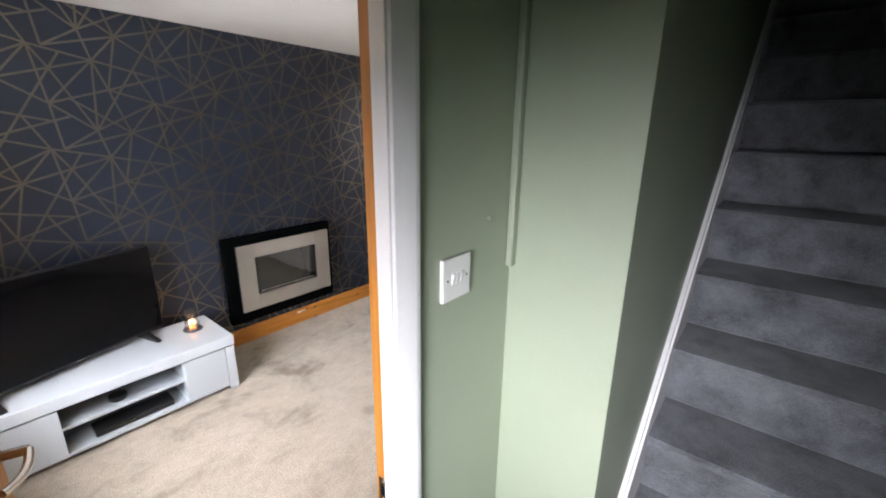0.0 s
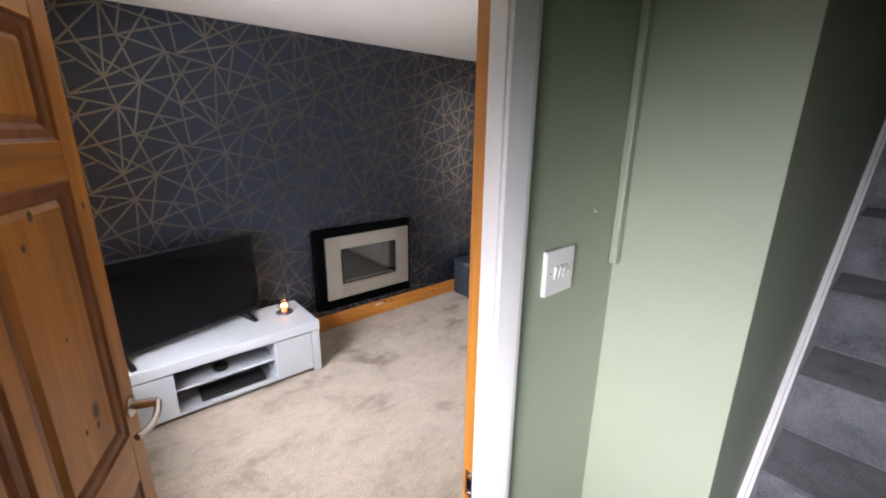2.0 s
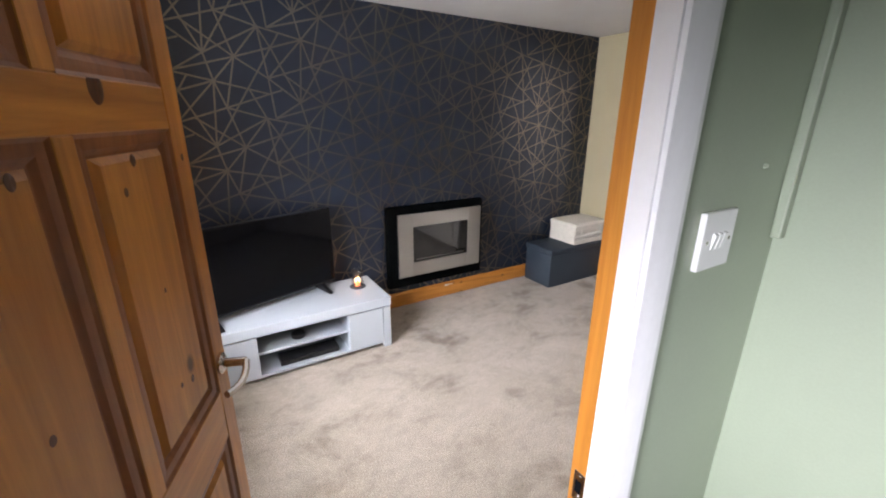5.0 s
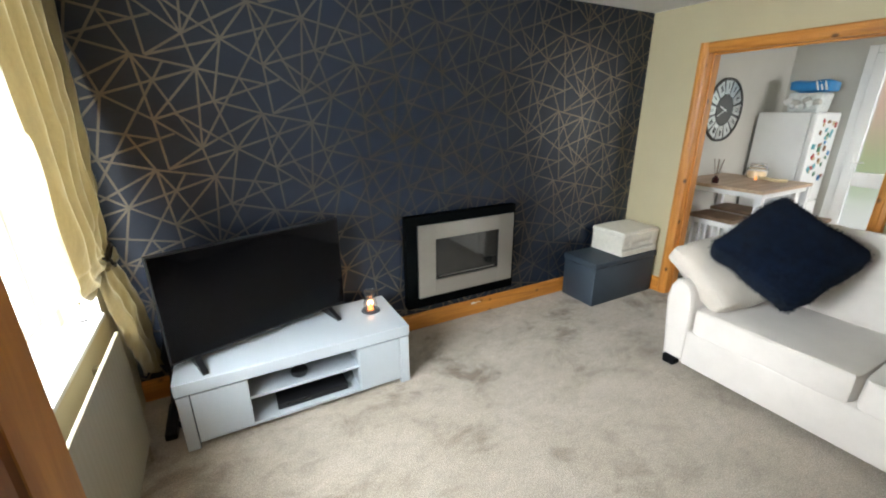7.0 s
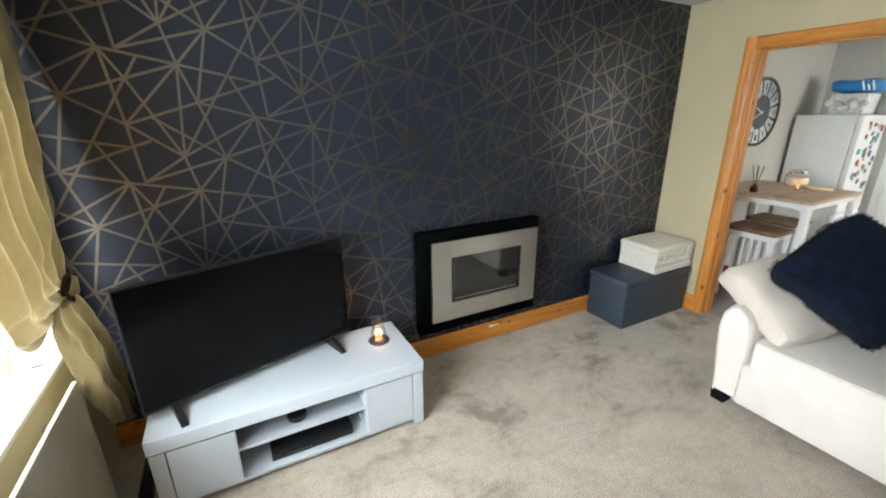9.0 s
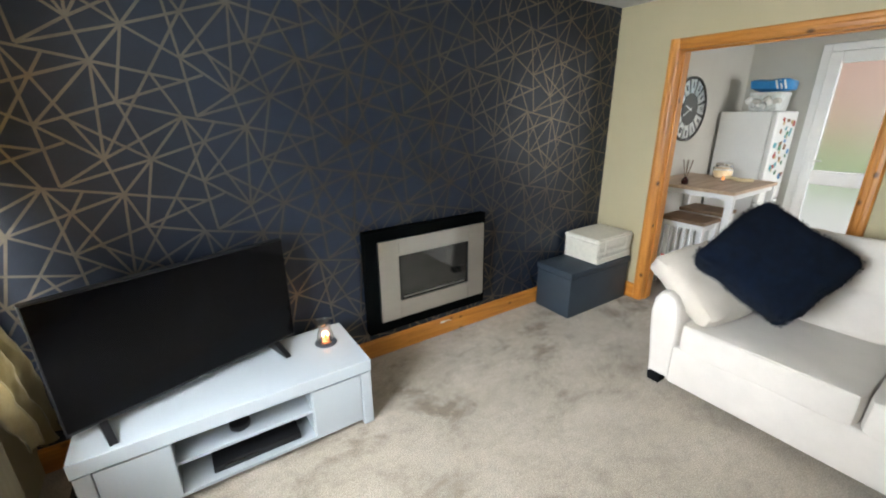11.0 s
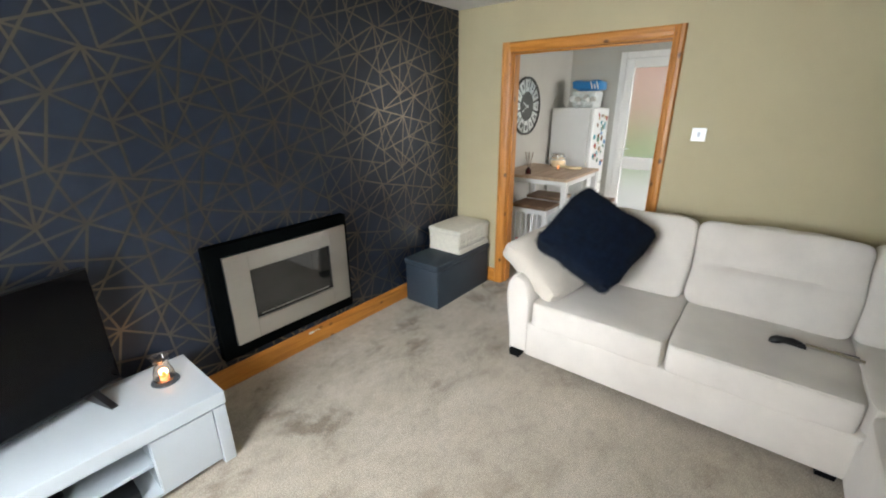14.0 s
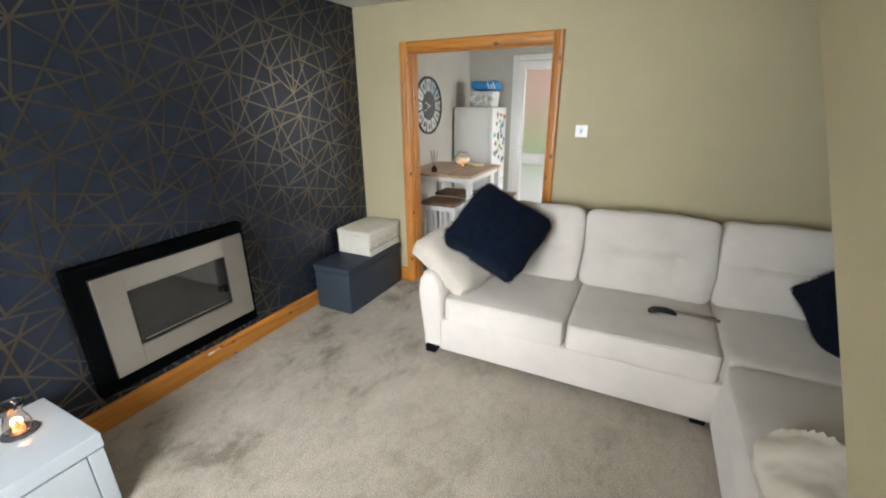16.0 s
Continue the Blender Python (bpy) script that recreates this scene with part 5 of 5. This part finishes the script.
part("tabletop", cube(TX0, TX1, TY0, TY1, TZ - 0.030, TZ, 0.004), OAK, table, "pale wood tabletop")
for x in (TX0 + 0.03, TX1 - 0.03):
    for y in (TY0 + 0.03, TY1 - 0.03):
        part("leg", cube(x - 0.027, x + 0.027, y - 0.027, y + 0.027, 0.0, TZ - 0.0305, 0.003), WHITE_GLOSS, table)
for y in (TY0 + 0.03, TY1 - 0.03):
    part("apron", cube(TX0 + 0.058, TX1 - 0.058, y - 0.010, y + 0.010, TZ - 0.075, TZ - 0.0305), WHITE_GLOSS, table)
for x in (TX0 + 0.03, TX1 - 0.03):
    part("apron", cube(x - 0.010, x + 0.010, TY0 + 0.058, TY1 - 0.058, TZ - 0.075, TZ - 0.0305), WHITE_GLOSS, table)


def stool(x, y, z0=0.0):
    st = empty_at("bar_stool", x, y, z0, "white bar stool with a brown wooden seat and slatted side", "stool", "stools at the table")
    part("seat", cube(-0.20, 0.20, -0.155, 0.155, 0.625, 0.660, 0.008), BROWN_WOOD, st, "brown wooden seat", local=True)
    for a in (-0.17, 0.17):
        for b in (-0.125, 0.125):
            part("leg", cube(a - 0.018, a + 0.018, b - 0.018, b + 0.018, 0.0, 0.6245, 0.003), WHITE_GLOSS, st, local=True)
    for b in (-0.125, 0.125):
        part("rail", cube(-0.1515, 0.1515, b - 0.011, b + 0.011, 0.575, 0.6245), WHITE_GLOSS, st, local=True)
        part("foot_rail", cube(-0.1515, 0.1515, b - 0.011, b + 0.011, 0.17, 0.205), WHITE_GLOSS, st, local=True)
        for k in range(4):
            s = -0.09 + 0.06 * k
            part("slat", cube(s - 0.009, s + 0.009, b - 0.006, b + 0.006, 0.2055, 0.5745), WHITE_GLOSS, st, local=True)
    for a in (-0.17, 0.17):
        part("rail", cube(a - 0.011, a + 0.011, -0.1065, 0.1065, 0.575, 0.6245), WHITE_GLOSS, st, local=True)
    return st


first = stool(-5.05, 5.66)
copy_thing(first, pose(-5.12, 6.14, 0))
copy_thing(first, pose(-4.62, 6.18, 0, 0, 0, 90))

diff = empty_at("reed_diffuser", -5.205, 5.765, TZ, "dark reed diffuser bottle with sticks on the table", "diffuser")
part("bottle", lathe([(0, 0), (0.028, 0), (0.030, 0.006), (0.030, 0.045), (0.014, 0.058), (0.013, 0.070), (0, 0.071)], 20, (-5.205, 5.765, TZ)), material("dark_red_glass", (0.05, 0.012, 0.012), 0.1, bump=0.0), diff, "dark glass bottle", True)
for i in range(6):
    a = i * 1.05
    part("reed", tube([(-5.205, 5.765, TZ + 0.02), (-5.205 + 0.045 * math.cos(a), 5.765 + 0.045 * math.sin(a), TZ + 0.225)], 0.0022, 5), BROWN_WOOD, diff)

jar = empty_at("glass_jar", -5.18, 6.45, TZ, "round glass jar of biscuits with a metal lid", "jar")
part("contents", lathe([(0, 0.004), (0.070, 0.004), (0.084, 0.03), (0.084, 0.075), (0, 0.085)], 24, (-5.18, 6.45, TZ)), WAX, jar, "golden biscuits", True)
part("glass", lathe([(0, 0.0), (0.076, 0.0), (0.092, 0.03), (0.092, 0.095), (0.070, 0.120), (0.070, 0.126), (0.088, 0.095), (0.0885, 0.03), (0.073, 0.003), (0, 0.0025)], 24, (-5.18, 6.45, TZ)), CLEAR, jar, "", True).visible_shadow = False
part("lid", lathe([(0, 0.127), (0.074, 0.127), (0.074, 0.142), (0.060, 0.150), (0, 0.152)], 24, (-5.18, 6.45, TZ)), CHROME, jar, "metal lid", True)

tealight = empty_at("tea_light", -5.050, 6.165, TZ, "lit tea light burning on the table", "candle")
part("cup", lathe([(0, 0), (0.019, 0), (0.020, 0.016), (0.018, 0.016), (0.017, 0.012), (0, 0.012)], 18, (-5.050, 6.165, TZ)), CHROME, tealight, "", True)
part("flame", lathe([(0, 0.013), (0.008, 0.020), (0.012, 0.032), (0.007, 0.048), (0, 0.060)], 12, (-5.050, 6.165, TZ)), FLAME, tealight, "orange flame", True)

tray = empty_at("bead_garland", -5.00, 6.36, TZ, "string of pale wooden beads lying on the table", "garland")
BEAD = material("pale_bead", (0.72, 0.60, 0.36), 0.4, bump=0.05)
for i in range(16):
    f = i / 15
    bm = bmesh.new()
    bmesh.ops.create_uvsphere(bm, u_segments=10, v_segments=8, radius=0.016, matrix=Matrix.Translation((-5.12 + 0.24 * f, 6.34 + 0.035 * math.sin(f * 7), TZ + 0.016)))
    part("bead", bm, BEAD, tray, "", True)

# things glimpsed over the sofa back
chair = empty_at("dining_chair", -4.42, 5.70, 0, "taupe upholstered chair standing behind the sofa", "chair")
TAUPE = material("taupe_fabric", (0.20, 0.165, 0.11), 0.85, spread=0.1, bump=0.3, fine=300)
part("backrest", put(cushion(0.36, 0.44, 0.08, 0.012, 10, 31), pose(-4.425, 5.52, 0.605, 84)), TAUPE, chair, "", True)
part("seat", put(cushion(0.40, 0.38, 0.08, 0.012, 10, 32), pose(-4.425, 5.74, 0.42)), TAUPE, chair, "", True)
for x in (-4.585, -4.265):
    for y in (5.58, 5.90):
        part("leg", cube(x - 0.016, x + 0.016, y - 0.016, y + 0.016, 0, 0.385, 0.003), BROWN_WOOD, chair)
towel = empty_at("folded_towel", -4.09, 5.34, 0.0, "white cloth with red stripes hung over a rail behind the sofa", "towel")
part("cloth", put(cushion(0.215, 0.06, 0.34, 0.01, 10, 41, crease=0.008), pose(-4.085, 5.33, 0.625, 0, 4, 0)), material("white_cotton", (0.72, 0.70, 0.68), 0.9, bump=0.3), towel, "", True)
REDM = material("red_stripe", (0.45, 0.04, 0.05), 0.9, bump=0.2)
for k in range(6):
    part("stripe", tube([(-4.168 + 0.031 * k, 5.297, 0.788 - 0.002 * k), (-4.148 + 0.031 * k, 5.295, 0.762 - 0.002 * k)], 0.006, 6), REDM, towel, "red stripe")
part("rail", tube([(-4.22, 5.33, 0.770), (-3.96, 5.33, 0.770)], 0.008, 8), CHROME, towel)
for x in (-4.215, -3.965):
    part("stand", tube([(x, 5.33, 0.0), (x, 5.33, 0.770)], 0.008, 8), CHROME, towel)
single("red_bag", put(cushion(0.24, 0.20, 0.16, 0.02, 12, 51, crease=0.012), pose(-5.32, 5.80, 0.082)), REDM, "crumpled red bag on the kitchen floor", "bag", True)

kw = empty_at("window_2", -2.75, YK + 0.1, 1.0, "white plastic kitchen window", "window")
kw["kind"] = "structure"
for x0, x1 in ((-3.4, -3.34), (-2.16, -2.1)):
    part("window_frame", cube(x0, x1, YK + 0.08, YK + 0.15, 1.0, 2.1), WHITE_PLASTIC, kw)
for z0, z1 in ((1.0, 1.06), (2.04, 2.1)):
    part("window_frame", cube(-3.339, -2.161, YK + 0.08, YK + 0.15, z0, z1), WHITE_PLASTIC, kw)
pn = part("pane", cube(-3.345, -2.155, YK + 0.11, YK + 0.116, 1.055, 2.045), CLEAR, kw)
pn.visible_shadow = False

# unseen side window, added round the fill lamp
ks = empty_at("added_window", -1.60, 6.6, 1.0, "unseen white side window added to light the kitchen", "window")
ks["kind"] = "structure"
for y0, y1 in ((5.95, 6.01), (7.19, 7.25)):
    part("window_frame", cube(-1.60, -1.55, y0, y1, 1.0, 2.1), WHITE_PLASTIC, ks)
for z0, z1 in ((1.0, 1.06), (2.04, 2.1)):
    part("window_frame", cube(-1.60, -1.55, 6.011, 7.189, z0, z1), WHITE_PLASTIC, ks)
pn = part("pane", cube(-1.578, -1.572, 6.005, 7.195, 1.055, 2.045), CLEAR, ks)
pn.visible_shadow = False

# ---- outside ----
house = empty_at("brick_house", -5.5, 32.0, -0.16, "red brick house beyond the back garden", "house")
part("wall", cube(-22, 6, 32, 32.3, -0.16, 7.5), BRICK, house)
part("roof", prism([(31.6, 7.5), (36.5, 10.5), (36.5, 10.3), (31.6, 7.3)], "X", -22.4, 6.4), material("roof_tile", (0.12, 0.08, 0.07), 0.8), house)
single("garden_path", cube(-6.5, -2.7, YK + 0.26, YK + 5.5, -0.16, -0.10, 0.01), PAVING, "concrete paving outside the back door", "paving")
